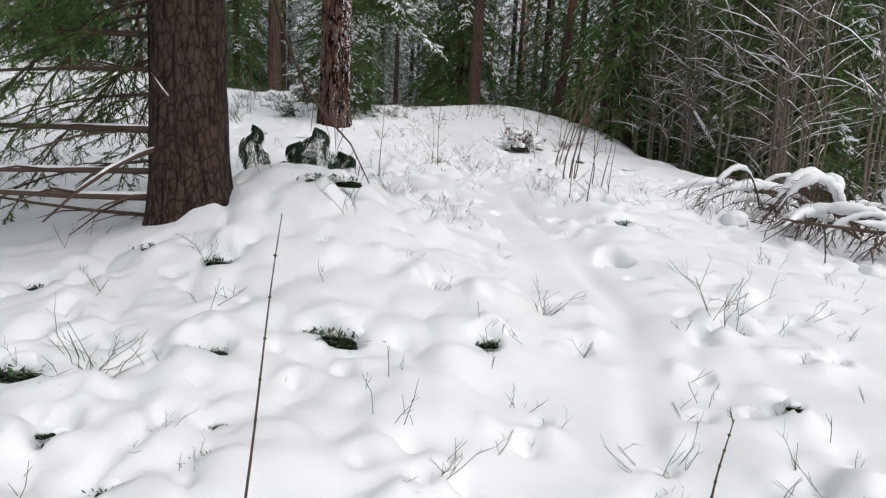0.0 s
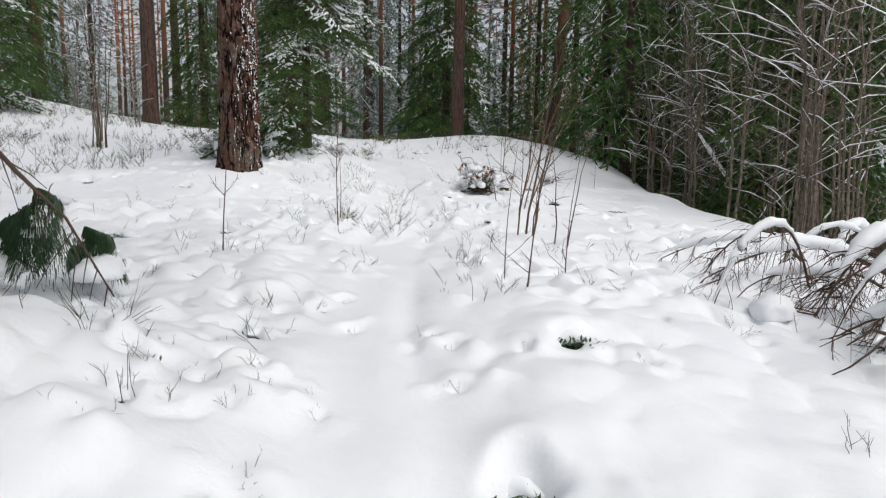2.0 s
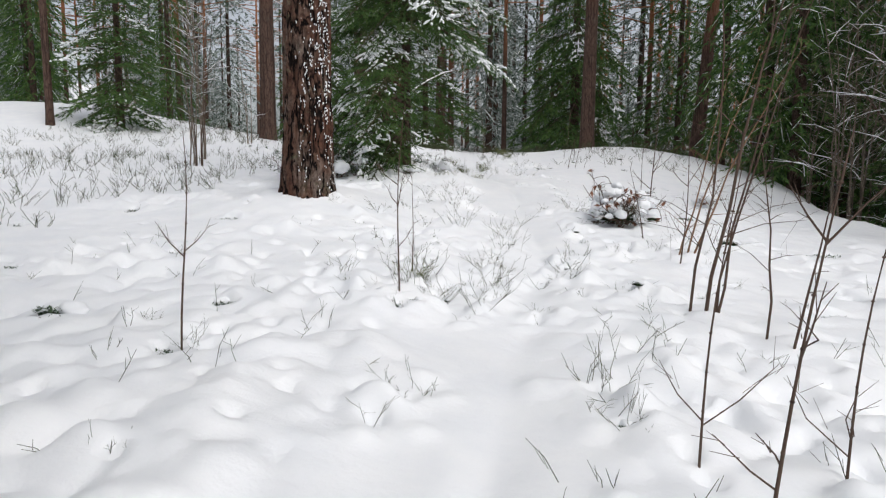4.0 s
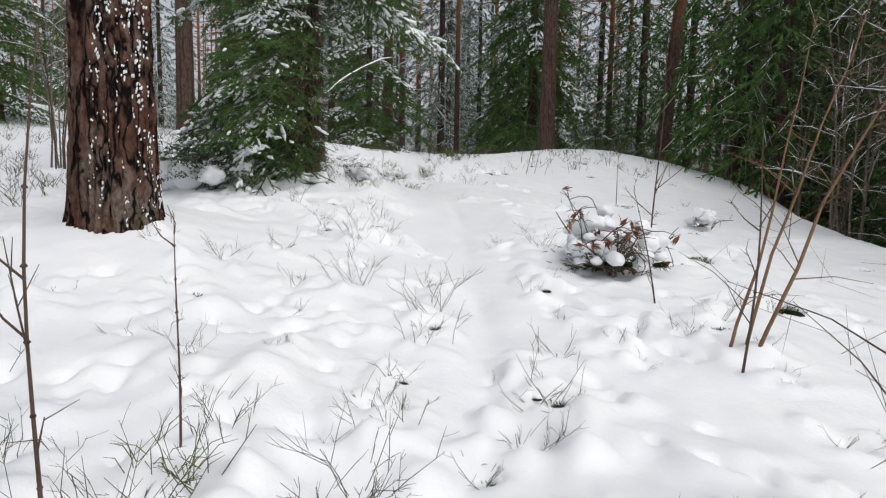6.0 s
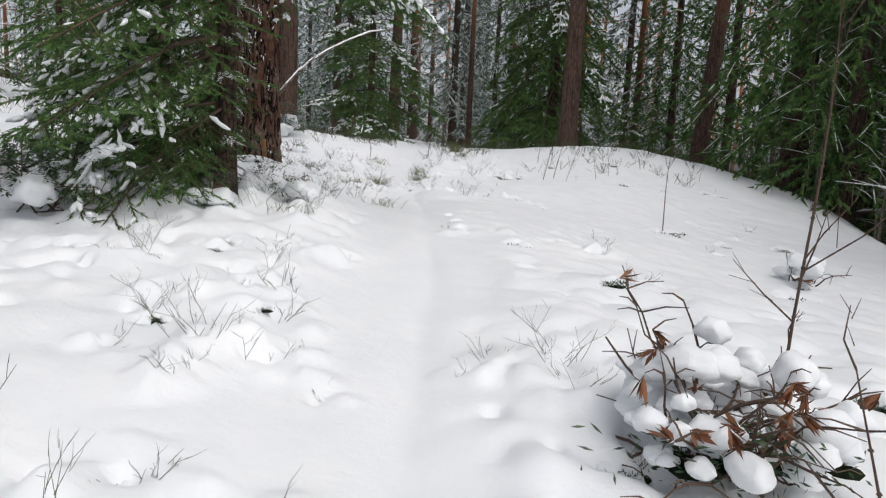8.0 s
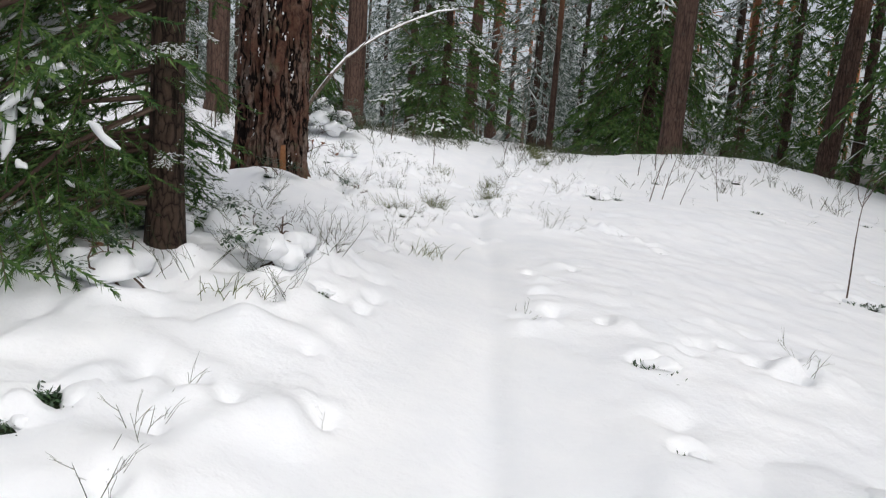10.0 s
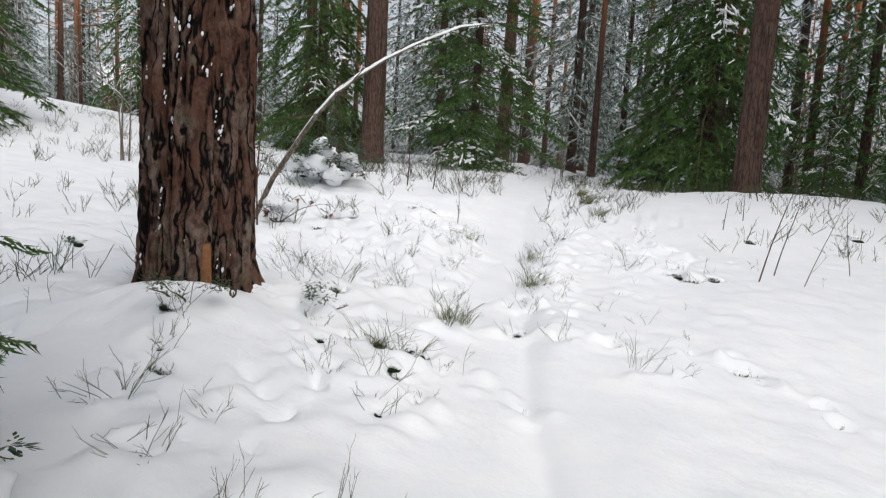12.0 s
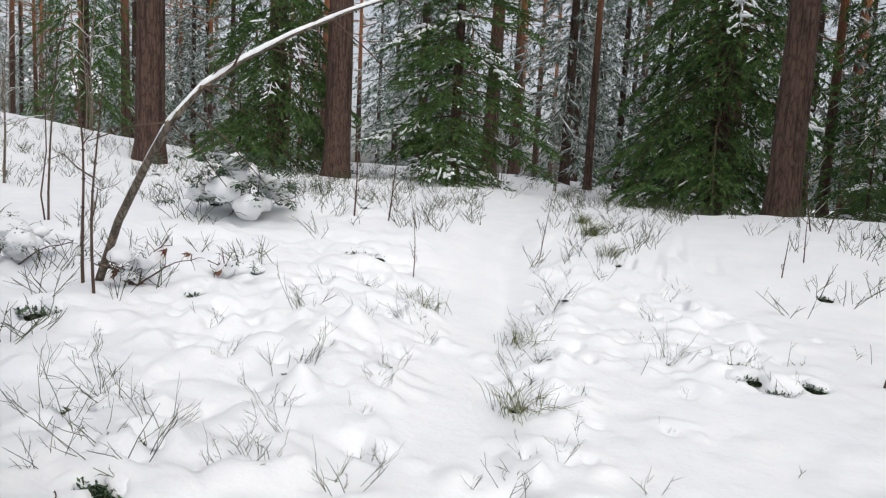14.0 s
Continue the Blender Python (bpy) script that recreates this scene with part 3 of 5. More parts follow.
def spray(nd, sn, br, p0, p1, droop, rng, wid, step_n, needle, snow, dense=0.42, thick=0.02, fat=0.2, load=0.0):
    """One spruce bough: a bent axis with hanging side shoots, needles all along, snow lying on top."""
    ax = p1 - p0
    ln = ax.length
    dr = ax.normalized()
    side = dr.cross(UP).normalized()
    k = max(3, int(ln / step_n))
    pt = lambda t: p0 + ax * t + Vector((0, 0, -droop * ln * t * t + 0.16 * ln * max(0, t - 0.7)))
    if br is not None:
        br.tube([pt(0), pt(0.35), pt(0.7), pt(1.0)], [0.006 + 0.004 * ln, 0.004 + 0.003 * ln, 0.004, 0.002], 4, False)
    shoots = [(pt(0.3), pt(0.65)), (pt(0.65), pt(1.03))]
    for i in range(k):
        t = 0.2 + 0.78 * (i + rng.random() * 0.6) / k
        sgn = 1 if i % 2 else -1
        l2 = wid * ln * (1.1 - 0.8 * t) * (0.6 + 0.7 * rng.random())
        a = pt(t)
        shoots.append((a, a + (side * sgn * 0.8 + dr * (0.5 + 0.4 * rng.random()) + Vector((0, 0, -0.15 - 1.5 * rng.random() * droop))).normalized() * l2))
    if br is not None:
        for a, b in shoots[2:]:
            d = b - a
            br.tube([a, b], [0.0028, 0.0012], 3, False)
            for j in range(3):
                c = a + d * (0.3 + 0.22 * j)
                out = d.cross(UP).normalized() * (1 if j % 2 else -1)
                shoots.append((c, c + (d.normalized() + out * 0.8 + UP * rng.uniform(-0.3, 0.1)).normalized() * d.length * rng.uniform(0.28, 0.5)))
    loaded = br is not None and rng.random() < load
    for a, b in shoots:
        d = b - a
        m = max(3, int(d.length / (needle * dense)))
        du = d.normalized()
        s1 = du.cross(UP)
        s1 = s1.normalized() if s1.length > 1e-3 else side
        s2 = s1.cross(du)
        for j in range(m):
            q = a + d * ((j + rng.random()) / m)
            t = rng.random() * 2 * math.pi
            o = s1 * math.cos(t) + s2 * (math.sin(t) * 0.7 - 0.25)
            e = q + (o * 0.75 + du * 0.8) * needle * (0.7 + 0.6 * rng.random())
            nd.needle(q, e, needle * fat, du.cross(o).normalized())
        heavy = loaded and (a - p0).length > 0.38 * ln
        if rng.random() < (0.9 if heavy else snow):
            lo, hi = rng.uniform(0.0, 0.4), rng.uniform(0.75, 1.02)
            w = thick * rng.uniform(0.7, 1.3) * (1.25 if heavy else 0.9)
            lift = UP * (w * 0.5)
            if br is None:
                sn.tube([a + d * lo + lift, a + d * (lo + hi) * 0.5 + lift, a + d * hi + lift], [w * 0.7, w, w * 0.6], 3, False)
            else:
                hi = min(hi, lo + rng.uniform(0.3, 0.75))
                pts = [a + d * (lo + (hi - lo) * f) + lift + s1 * rng.gauss(0, w * 0.3) for f in (0, 0.25, 0.5, 0.75, 1)]
                sn.tube(pts, [w * 0.3] + [w * rng.uniform(0.7, 1.25) for _ in range(3)] + [w * 0.3], 5)
    if loaded:
        for g in range(rng.randrange(2, 5)):
            c = pt(rng.uniform(0.45, 0.95)) + side * rng.gauss(0, 0.09 * ln)
            for i in range(5):
                sn.blob(c + Vector((rng.gauss(0, 0.028), rng.gauss(0, 0.028), rng.gauss(0.008, 0.006))), rng.uniform(0.016, 0.034), rng, 0.6, dr, rng.uniform(1.0, 1.7), 4, 7)


def bough_kit(kind, count, seed, droop, wid, step_n, needle, snow, load=0.0, dense=0.36, thick=0.016, fat=0.2):
    """Boughs one metre long along +x, to be shared: pairs of a bough's mesh and its snow's."""
    kit = []
    for k in range(count):
        rng = random.Random(seed + k)
        nd, sn, br = Soup(), Soup(), Soup()
        spray(nd, sn, br, Vector((0, 0, 0)), Vector((1, 0, 0.05)), droop * rng.uniform(0.7, 1.3), rng, wid, step_n, needle, snow, dense, thick, fat, load)
        kit.append((two_tone(kind, nd, NEEDLES, br, TWIG), sn.mesh("snow_load", SNOW) if sn.v else None))
    return kit


def put_bough(ob, kit, rng, z, az, ln, tilt=0.0, at=(0, 0)):
    mesh, snow = kit[rng.randrange(len(kit))]
    b = new("bough", mesh)
    b.parent = ob
    b.matrix_basis = pose(at[0], at[1], z, rng.uniform(-12, 12), tilt, math.degrees(az)) @ Matrix.Diagonal((ln, ln, ln, 1))
    if snow:
        c = tagged(new("snow_load", snow), kind="stuff")
        c.parent = b
    return b


def near_spruce(label, h, r, clear, upto, whorls, per, reach, kit, seed, furrow=0.0, arc=None, tilt=(-4, 8), low=0.7):
    rng = random.Random(seed)
    ob = thing("spruce_tree", label, "spruce tree")
    part("trunk", wood(h, r, rng, 0.28, 48 if furrow else 12, 110 if furrow else 26, furrow=furrow, full=h if not furrow else 5.0), SPRUCE_BARK, ob)
    if furrow:
        part("upper_trunk", wood(h, r, rng, 0.0, 12, 20, start=4.9), SPRUCE_BARK, ob)
    for w in range(whorls):
        z = clear + (upto - clear) * (w + 0.5 * rng.random()) / whorls
        ext = reach * (1 - z / h) ** 0.8 * (low + (1 - low) * min(1, (z - clear) / 0.9))
        a0 = rng.random() * 6.28
        for k in range(per):
            az = a0 + 6.28 * k / per + rng.uniform(-0.35, 0.35)
            e = ext * rng.uniform(0.65, 1.2)
            if arc and z < arc[3] and not arc[0] < az % 6.283 < arc[1]:
                e *= arc[2]
            if e > 0.05:
                put_bough(ob, kit, rng, z + rng.uniform(-0.08, 0.08), az, e, rng.uniform(*tilt) - 10 * z / h)
    return ob


def far_spruce(h, r, reach, clear, whorls, per, seed, needle, step_n, snow, droop, green=None):
    rng = random.Random(seed)
    ob = thing("spruce_tree", "dark green forest spruce dusted with snow", "spruce tree", "forest spruces")
    part("trunk", wood(h, r, rng, 0.2, 8, 12), SPRUCE_BARK, ob)
    nd, sn = Soup(), Soup()
    for w in range(whorls + 6):
        f = (w + rng.random() * 0.5) / whorls
        z = clear + (9.5 - clear) * f if w < whorls else 9.5 + (h - 9.8) * (w - whorls) / 6
        ext = reach * max(0.03, 1 - z / h) ** 0.75
        a0 = rng.random() * 6.28
        for k in range(per):
            az, e = a0 + 6.28 * k / per + rng.uniform(-0.4, 0.4), ext * rng.uniform(0.6, 1.2)
            p0 = Vector((0, 0, z + rng.uniform(-0.15, 0.15)))
            spray(nd, sn, None, p0, p0 + Vector((math.cos(az) * e, math.sin(az) * e, 0.02 * e)), droop, rng, 0.5, step_n, needle, snow, 0.30, needle * 0.08, 0.17)
    tagged(part("crown", nd, green or NEEDLES, ob, "dark green needles", False), kind="stuff")
    tagged(part("snow_cover", sn, SNOW, ob, "fresh snow"), kind="stuff")
    return ob


def dead_branch(ob, rng, z, az, ln, lean=(0, 0), sag=0.15, r0=0.014, snow=0.0, twigs=3, rise=0.0, name="dead_branch"):
    """A bare limb with a few side twigs and, if wanted, a ridge of snow on it."""
    s = Soup()
    p0 = Vector((lean[0] * z, lean[1] * z, z))
    d = Vector((math.cos(az), math.sin(az), rise))
    side = d.cross(UP).normalized()
    bend = rng.uniform(-0.15, 0.15)
    pts = [p0 + d * (ln * t) + Vector((0, 0, -sag * ln * t * t)) + side * (bend * ln * t * t) for t in (0, 0.2, 0.4, 0.6, 0.8, 1.0)]
    rad = [r0, r0 * 0.85, r0 * 0.7, r0 * 0.55, r0 * 0.4, r0 * 0.2]
    s.tube(pts, rad, 6)
    for k in range(twigs):
        i = rng.randrange(1, 5)
        e = (side * rng.choice((-1, 1)) * rng.uniform(0.4, 1) + d * rng.uniform(0.4, 1) + UP * rng.uniform(-0.5, 0.1)).normalized() * ln * rng.uniform(0.15, 0.35)
        s.tube([pts[i], pts[i] + e * 0.5 + UP * 0.01, pts[i] + e - UP * 0.02], [r0 * 0.35, r0 * 0.25, r0 * 0.12], 4)
    b = part(name, s, TWIG, ob)
    if snow:
        sn = Soup()
        cut = [p + UP * (rad[i] * 0.9) for i, p in enumerate(pts)]
        lo = rng.randrange(0, 3)
        sn.tube([cut[j] for j in range(lo, lo + 4)], [0.001, snow, snow * 0.9, 0.001], 6)
        part("snow_ridge", sn, SNOW, b)
    return b


def pine(label, h, r, seed, material, group="", lean=(0, 0), stick=0, side_dir=0.0, furrow=0.0, dead=4, crown=0.55, tufts=9):
    """A tall pine: bare trunk, dead stubs, crown high up, snow caught in the bark of the windward side."""
    rng = random.Random(seed)
    ob = thing("pine_tree", label, "pine tree", group)
    if furrow:
        part("trunk", wood(h, r, rng, 0.22, 132, 190, lean, furrow, 4.2), material, ob)
        part("upper_trunk", wood(h, r * 0.97, rng, 0.0, 14, 16, lean, start=4.0), material, ob)
    else:
        part("trunk", wood(h, r, rng, 0.22, 12, 24, lean), material, ob)
    for k in range(dead):
        dead_branch(ob, rng, rng.uniform(2.0, h * 0.5), rng.random() * 6.28, rng.uniform(0.4, 1.4), lean, rng.uniform(0, 0.3), 0.016, 0.018 if rng.random() < 0.5 else 0)
    nd, sn, br = Soup(), Soup(), Soup()
    for k in range(24):
        z = h * (crown + (1 - crown) * k / 24)
        a, e = k * 2.4 + rng.random(), (1.12 - z / h) * h * 0.3 + 0.3
        p0 = Vector((lean[0] * z, lean[1] * z, z))
        p1 = p0 + Vector((math.cos(a) * e, math.sin(a) * e, 0.2 * e))
        br.tube([p0, p0.lerp(p1, 0.5), p1], [0.04, 0.025, 0.008], 4, False)
        for j in range(tufts):
            c = p0.lerp(p1, 0.35 + 0.7 * rng.random()) + Vector((rng.gauss(0, 0.35), rng.gauss(0, 0.35), rng.gauss(0, 0.2)))
            for q in range(16):
                d = Vector((rng.gauss(0, 1), rng.gauss(0, 1), rng.gauss(0.3, 0.8))).normalized()
                nd.needle(c, c + d * 0.30, 0.018, d.orthogonal().normalized())
            if rng.random() < 0.25:
                sn.blob(c + Vector((0, 0, 0.1)), 0.10 + 0.08 * rng.random(), rng, 0.4, None, 1.5, 3, 5)
    me = two_tone("crown", nd, PINE_NEEDLES, br, PINE_UPPER)
    tagged(part("crown", me, None, ob, "grey-green needles on reddish limbs"), kind="stuff")
    tagged(part("snow_cover", sn, SNOW, ob, "fresh snow"), kind="stuff")
    if stick:
        st = Soup()
        for k in range(stick):
            z0 = rng.random() ** 0.8 * 3.6
            t = side_dir + rng.gauss(0, 0.5)
            for j in range(1 + int(2.5 * rng.random())):
                z = z0 + j * rng.uniform(0.015, 0.04)
                t += rng.gauss(0, 0.03)
                c, d = math.cos(t), math.sin(t)
                rr = r * (1 - 0.8 * z / h) * (1 + 0.22 * math.exp(-max(z + 0.05, 0) / 0.22)) - furrow * 0.02
                st.blob(Vector((rr * c + lean[0] * z, rr * d + lean[1] * z, z)), rng.uniform(0.003, 0.0085), rng, 0.9, Vector((-d * rng.uniform(-0.5, 0.5), c * 0.3, 1.0)), rng.uniform(1.0, 2.8), 3, 5)
        tagged(part("stuck_snow", st, SNOW, ob, "snow stuck in the bark cracks"), kind="stuff")
    return ob


def stand(ob, x, y, sink=0.04, turn=0.0):
    ob.matrix_basis = pose(x, y, hz(x, y) - sink, 0, 0, turn)
    return ob


KIT = bough_kit("bough", 10, 100, 0.38, 0.46, 0.052, 0.022, 0.03, 0.45, 0.17, 0.0075, 0.13)
KIT_FINE = bough_kit("bough", 8, 150, 0.55, 0.42, 0.055, 0.024, 0.02, 0.03, 0.24, 0.007, 0.12)
KIT_DARK = bough_kit("bough", 8, 200, 0.70, 0.50, 0.070, 0.042, 0.015, 0.10, 0.27, 0.008, 0.17)
KIT_SNOW = bough_kit("bough", 8, 250, 0.42, 0.46, 0.070, 0.042, 0.05, 0.32, 0.27, 0.010, 0.17)

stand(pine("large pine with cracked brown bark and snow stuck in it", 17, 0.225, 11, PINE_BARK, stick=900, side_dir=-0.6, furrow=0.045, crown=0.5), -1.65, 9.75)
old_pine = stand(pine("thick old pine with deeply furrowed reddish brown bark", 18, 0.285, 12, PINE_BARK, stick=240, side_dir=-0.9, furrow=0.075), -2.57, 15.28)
stub = Soup()
stub.tube([(0.22, -0.20, 0.02), (0.235, -0.215, 0.16), (0.23, -0.205, 0.30)], [0.032, 0.028, 0.02], 7)
part("broken_stub", stub, WOOD, old_pine, "orange broken branch stub")

big_spruce = stand(near_spruce("large spruce with a rough brown trunk and bare dead lower boughs", 14, 0.205, 1.45, 9.5, 26, 7, 3.0, KIT_FINE, 21, furrow=0.018, arc=(1.9, 4.2, 0.0, 2.7), low=0.4), -1.38, 3.5, 0.1)
lim = random.Random(77)
for z, az, ln, sag, r0, sn in [(1.02, 3.20, 1.5, 0.02, 0.020, 0), (0.84, 3.35, 1.4, 0.10, 0.015, 0), (0.72, 3.05, 1.2, 0.15, 0.011, 0), (0.52, 3.25, 1.6, 0.02, 0.024, 0.010), (0.36, 2.95, 1.1, 0.2, 0.012, 0),
                               (0.30, 3.45, 1.7, 0.02, 0.022, 0.012), (0.16, 3.70, 1.5, -0.05, 0.024, 0.014), (0.05, 3.30, 1.3, -0.12, 0.015, 0), (1.15, 2.8, 1.2, 0.2, 0.012, 0), (0.62, 4.6, 0.30, -0.6, 0.012, 0.007), (0.45, 4.1, 0.75, 0.5, 0.02, 0.010), (0.95, 4.9, 0.16, -0.2, 0.016, 0.008)]:
    dead_branch(big_spruce, lim, z, az, ln, (0, 0), sag, r0, sn, 4)
for z, az, ln, ti in [(0.92, 2.5, 1.2, 18), (1.0, 2.9, 1.4, 14), (1.25, 3.6, 1.2, 12), (1.38, 3.1, 1.3, 22), (1.45, 3.5, 1.5, 10), (1.5, 2.4, 1.5, 14), (1.2, 3.0, 0.9, 30)]:
    put_bough(big_spruce, KIT_FINE, lim, z, az, ln, ti)
hang = Soup()
arch = [(0.1, 0.15, 2.3), (0.19, 1.0, 1.45), (0.28, 1.05, 1.15), (0.40, 1.08, 0.85), (0.55, 1.1, 0.66), (0.72, 1.12, 0.48), (0.88, 1.15, 0.16)]
hang.tube(arch, [0.02, 0.016, 0.013, 0.011, 0.009, 0.006, 0.003], 6)
for k in range(26):
    i = lim.randrange(2, 6)
    p = Vector(arch[i]).lerp(Vector(arch[i + 1]), lim.random())
    e = Vector((lim.uniform(-0.5, 0.6), lim.uniform(-0.3, 0.3), lim.uniform(-1, 0.2))).normalized() * lim.uniform(0.06, 0.25)
    hang.tube([p, p + e * 0.6, p + e - UP * 0.02], [0.0035, 0.0025, 0.0015], 3)
part("drooping_branch", hang, TWIG, big_spruce, "thin bare drooping branch")

young_spruce = stand(near_spruce("young dense spruce with drooping snow-loaded boughs beside the trail", 8.5, 0.072, 0.22, 5.6, 34, 7, 1.75, KIT, 22, low=0.62, tilt=(2, 30), arc=(2.1, 4.75, 0.12, 2.1)), -1.53, 12.76)
low_rng = random.Random(78)
for k in range(9):
    put_bough(young_spruce, KIT if k % 2 else KIT_FINE, low_rng, low_rng.uniform(0.12, 0.55), low_rng.uniform(2.2, 4.3), low_rng.uniform(0.9, 1.7), low_rng.uniform(-8, 8))
stand(near_spruce("tall dark spruce with hanging green boughs and little snow", 16, 0.19, 0.7, 10, 27, 7, 2.5, KIT_DARK, 23, tilt=(8, 28)), 7.2, 13.6)
stand(near_spruce("tall dark spruce with long hanging boughs at the crest", 17, 0.19, 1.0, 10.0, 20, 6, 3.0, KIT_DARK, 24, tilt=(8, 26)), 0.55, 30.3)
stand(near_spruce("dense dark spruce among the pines", 15, 0.14, 0.3, 9.0, 22, 6, 2.0, KIT_DARK, 25, tilt=(5, 22)), -8.6, 26.8)
stand(near_spruce("dense spruce with a little snow on its boughs", 14, 0.12, 0.3, 8.5, 20, 6, 2.1, KIT_SNOW, 26, tilt=(0, 18)), -5.0, 28.2)
stand(near_spruce("medium spruce with snowy boughs in the open wood", 9, 0.10, 0.3, 7.0, 20, 6, 1.9, KIT_SNOW, 27, tilt=(0, 16)), -11.8, 20.0)
stand(near_spruce("little snow-laden spruce on the crest", 1.6, 0.03, 0.08, 1.45, 9, 6, 1.0, KIT_SNOW, 28, tilt=(0, 10)), 2.5, 26.2)
stand(near_spruce("little snowy spruce between the pines", 1.9, 0.03, 0.1, 1.7, 9, 6, 0.9, KIT_SNOW, 29, tilt=(0, 10)), -9.6, 26.8)

for px, py, pr, lx, sd in [(1.0, 24.4, 0.22, 0.01, 31), (-6.95, 26.4, 0.28, 0.0, 32), (-9.2, 23.7, 0.26, 0.0, 33), (4.7, 28.0, 0.24, 0.07, 34), (-5.6, 33.5, 0.24, 0.01, 35), (6.9, 46.0, 0.26, 0.0, 36), (-11.2, 30.5, 0.2, 0.0, 37), (-12.8, 18.6, 0.10, -0.01, 38)]:
    stand(pine("tall straight pine with a bare greyish red trunk", 19, pr, sd, PINE_UPPER, "tall pines", (lx, 0.0)), px, py)


def bare_tree(h, stems, seed, label, group, r=0.035, snow=0.5, spread=0.25, twig_n=9, cat="birch", material=None):
    """A young bare broadleaf tree: a few stems, limbs and fine twigs, some with snow on them."""
    rng = random.Random(seed)
    ob = thing("bare_birch", label, cat, group)
    sn = Soup()
    for k in range(stems):
        s = Soup()
        a = rng.random() * 6.28
        lean = Vector((math.cos(a), math.sin(a), 0)) * spread * rng.uniform(0.3, 1.2)
        hh = h * rng.uniform(0.65, 1.05)
        rr = r * rng.uniform(0.7, 1.1)
        pts = [Vector((math.cos(a) * 0.09, math.sin(a) * 0.06, -0.15)) + lean * (hh * t * t) + Vector((rng.uniform(-1, 1) * 0.009 * hh, rng.uniform(-1, 1) * 0.009 * hh, hh * t)) for t in (0, 0.15, 0.3, 0.45, 0.6, 0.75, 0.9, 1.0)]
        s.tube(pts, [rr * (1.05 - 0.95 * i / 7) for i in range(8)], 6)
        for j in range(twig_n):
            f = rng.uniform(1.2, 6.8)
            i = int(f)
            p = pts[i].lerp(pts[i + 1], f - i)
            b = rng.random() * 6.28
            ln = hh * rng.uniform(0.10, 0.24) * (1.2 - f / 10)
            d = Vector((math.cos(b), math.sin(b), rng.uniform(0.3, 1.1))).normalized()
            q = [p, p + d * ln * 0.5, p + d * ln - UP * ln * 0.12]
            s.tube(q, [rr * 0.30, rr * 0.2, rr * 0.08], 4)
            if rng.random() < snow:
                sn.tube([q[0] + UP * rr * 0.3, q[1] + UP * rr * 0.35, q[2] + UP * rr * 0.2], [0.003, 0.0095, 0.003], 4, False)
            for m in range(3):
                c = q[0].lerp(q[2], rng.uniform(0.3, 1.0))
                e = Vector((rng.gauss(0, 1), rng.gauss(0, 1), rng.gauss(0.3, 0.7))).normalized() * ln * rng.uniform(0.25, 0.6)
                s.tube([c, c + e * 0.5, c + e], [rr * 0.1, rr * 0.08, rr * 0.04], 3, False)
        part("stem", s, material or BIRCH_BARK, ob)
    if sn.v:
        tagged(part("snow_cover", sn, SNOW, ob, "snow on the twigs"), kind="stuff")
    return ob


# ---- the far forest ----
spruces = [far_spruce(15 + 1.5 * k, 0.15, 2.4 - 0.2 * k, 0.5 + 0.5 * k, 22, 5, 41 + k, 0.15, 0.25, 0.20 - 0.04 * k, 0.6 + 0.15 * k) for k in range(3)]
# distant spruces: pale needles and extra snow stand in for haze
thin_spruces = [far_spruce(16 + 2 * k, 0.16, 2.3, 0.8 + 0.8 * k, 15, 5, 46 + k, 0.20, 0.32, 0.34, 0.6, HAZED) for k in range(2)]
pines = [pine("tall forest pine with a reddish upper trunk", 17 + k, 0.14 + 0.03 * k, 51 + k, PINE_UPPER, "forest pines", (0.015 * (k - 1), 0.0), dead=3, tufts=3, crown=0.42) for k in range(3)]
thickets = [bare_tree(5.5 + k, 3 + k % 2, 61 + k, "slender bare young birch dusted with snow", "birch thicket", 0.024, 0.5, 0.16, 16) for k in range(4)]
used = set()


def plant(src, x, y, s, turn):
    m = pose(x, y, hz(x, y) - 0.08, 0, 0, turn)
    o = src
    if src.name in used:
        o = copy_thing(src, m)
    else:
        used.add(src.name)
        o.matrix_basis = m
    o.scale = (s, s, s)
    return o


rng = random.Random(5)
spots = [(-1.65, 9.75), (0.55, 30.3), (1.0, 24.4), (-6.95, 26.4), (-9.2, 23.7), (4.7, 28.0)]
tries = 0
while len(spots) < 205 and tries < 9000:
    tries += 1
    a, d = rng.uniform(-1.0, 1.05), 15 + 70 * rng.random() ** 1.25
    x, y = -d * math.sin(a), 5 + d * math.cos(a)
    if any((x - u) ** 2 + (y - v) ** 2 < 2.2 for u, v in spots):
        continue
    if x < 4.8 and (y < 33 + 0.5 * x or (x < -5 and y < 28 - 0.6 * x and rng.random() < 0.86)):
        continue
    if -50 < x < -38 and 50 < y < 64:
        continue
    spots.append((x, y))
    pick = rng.random()
    p_spruce = 0.66 if x > 3 else 0.5
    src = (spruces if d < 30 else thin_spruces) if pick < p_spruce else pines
    plant(src[rng.randrange(len(src))], x, y, rng.uniform(0.75, 1.2), rng.uniform(0, 360))
for x, y in [(-19, 24.5), (-21.5, 28), (-24, 30), (-18, 32), (-27, 36), (-23, 22), (-30, 41), (-16.5, 29), (-20, 19)]:
    plant(spruces[int(y) % 3] if int(x) % 3 else pines[int(y) % 3], x, y, rng.uniform(0.6, 1.0), 50 * x)
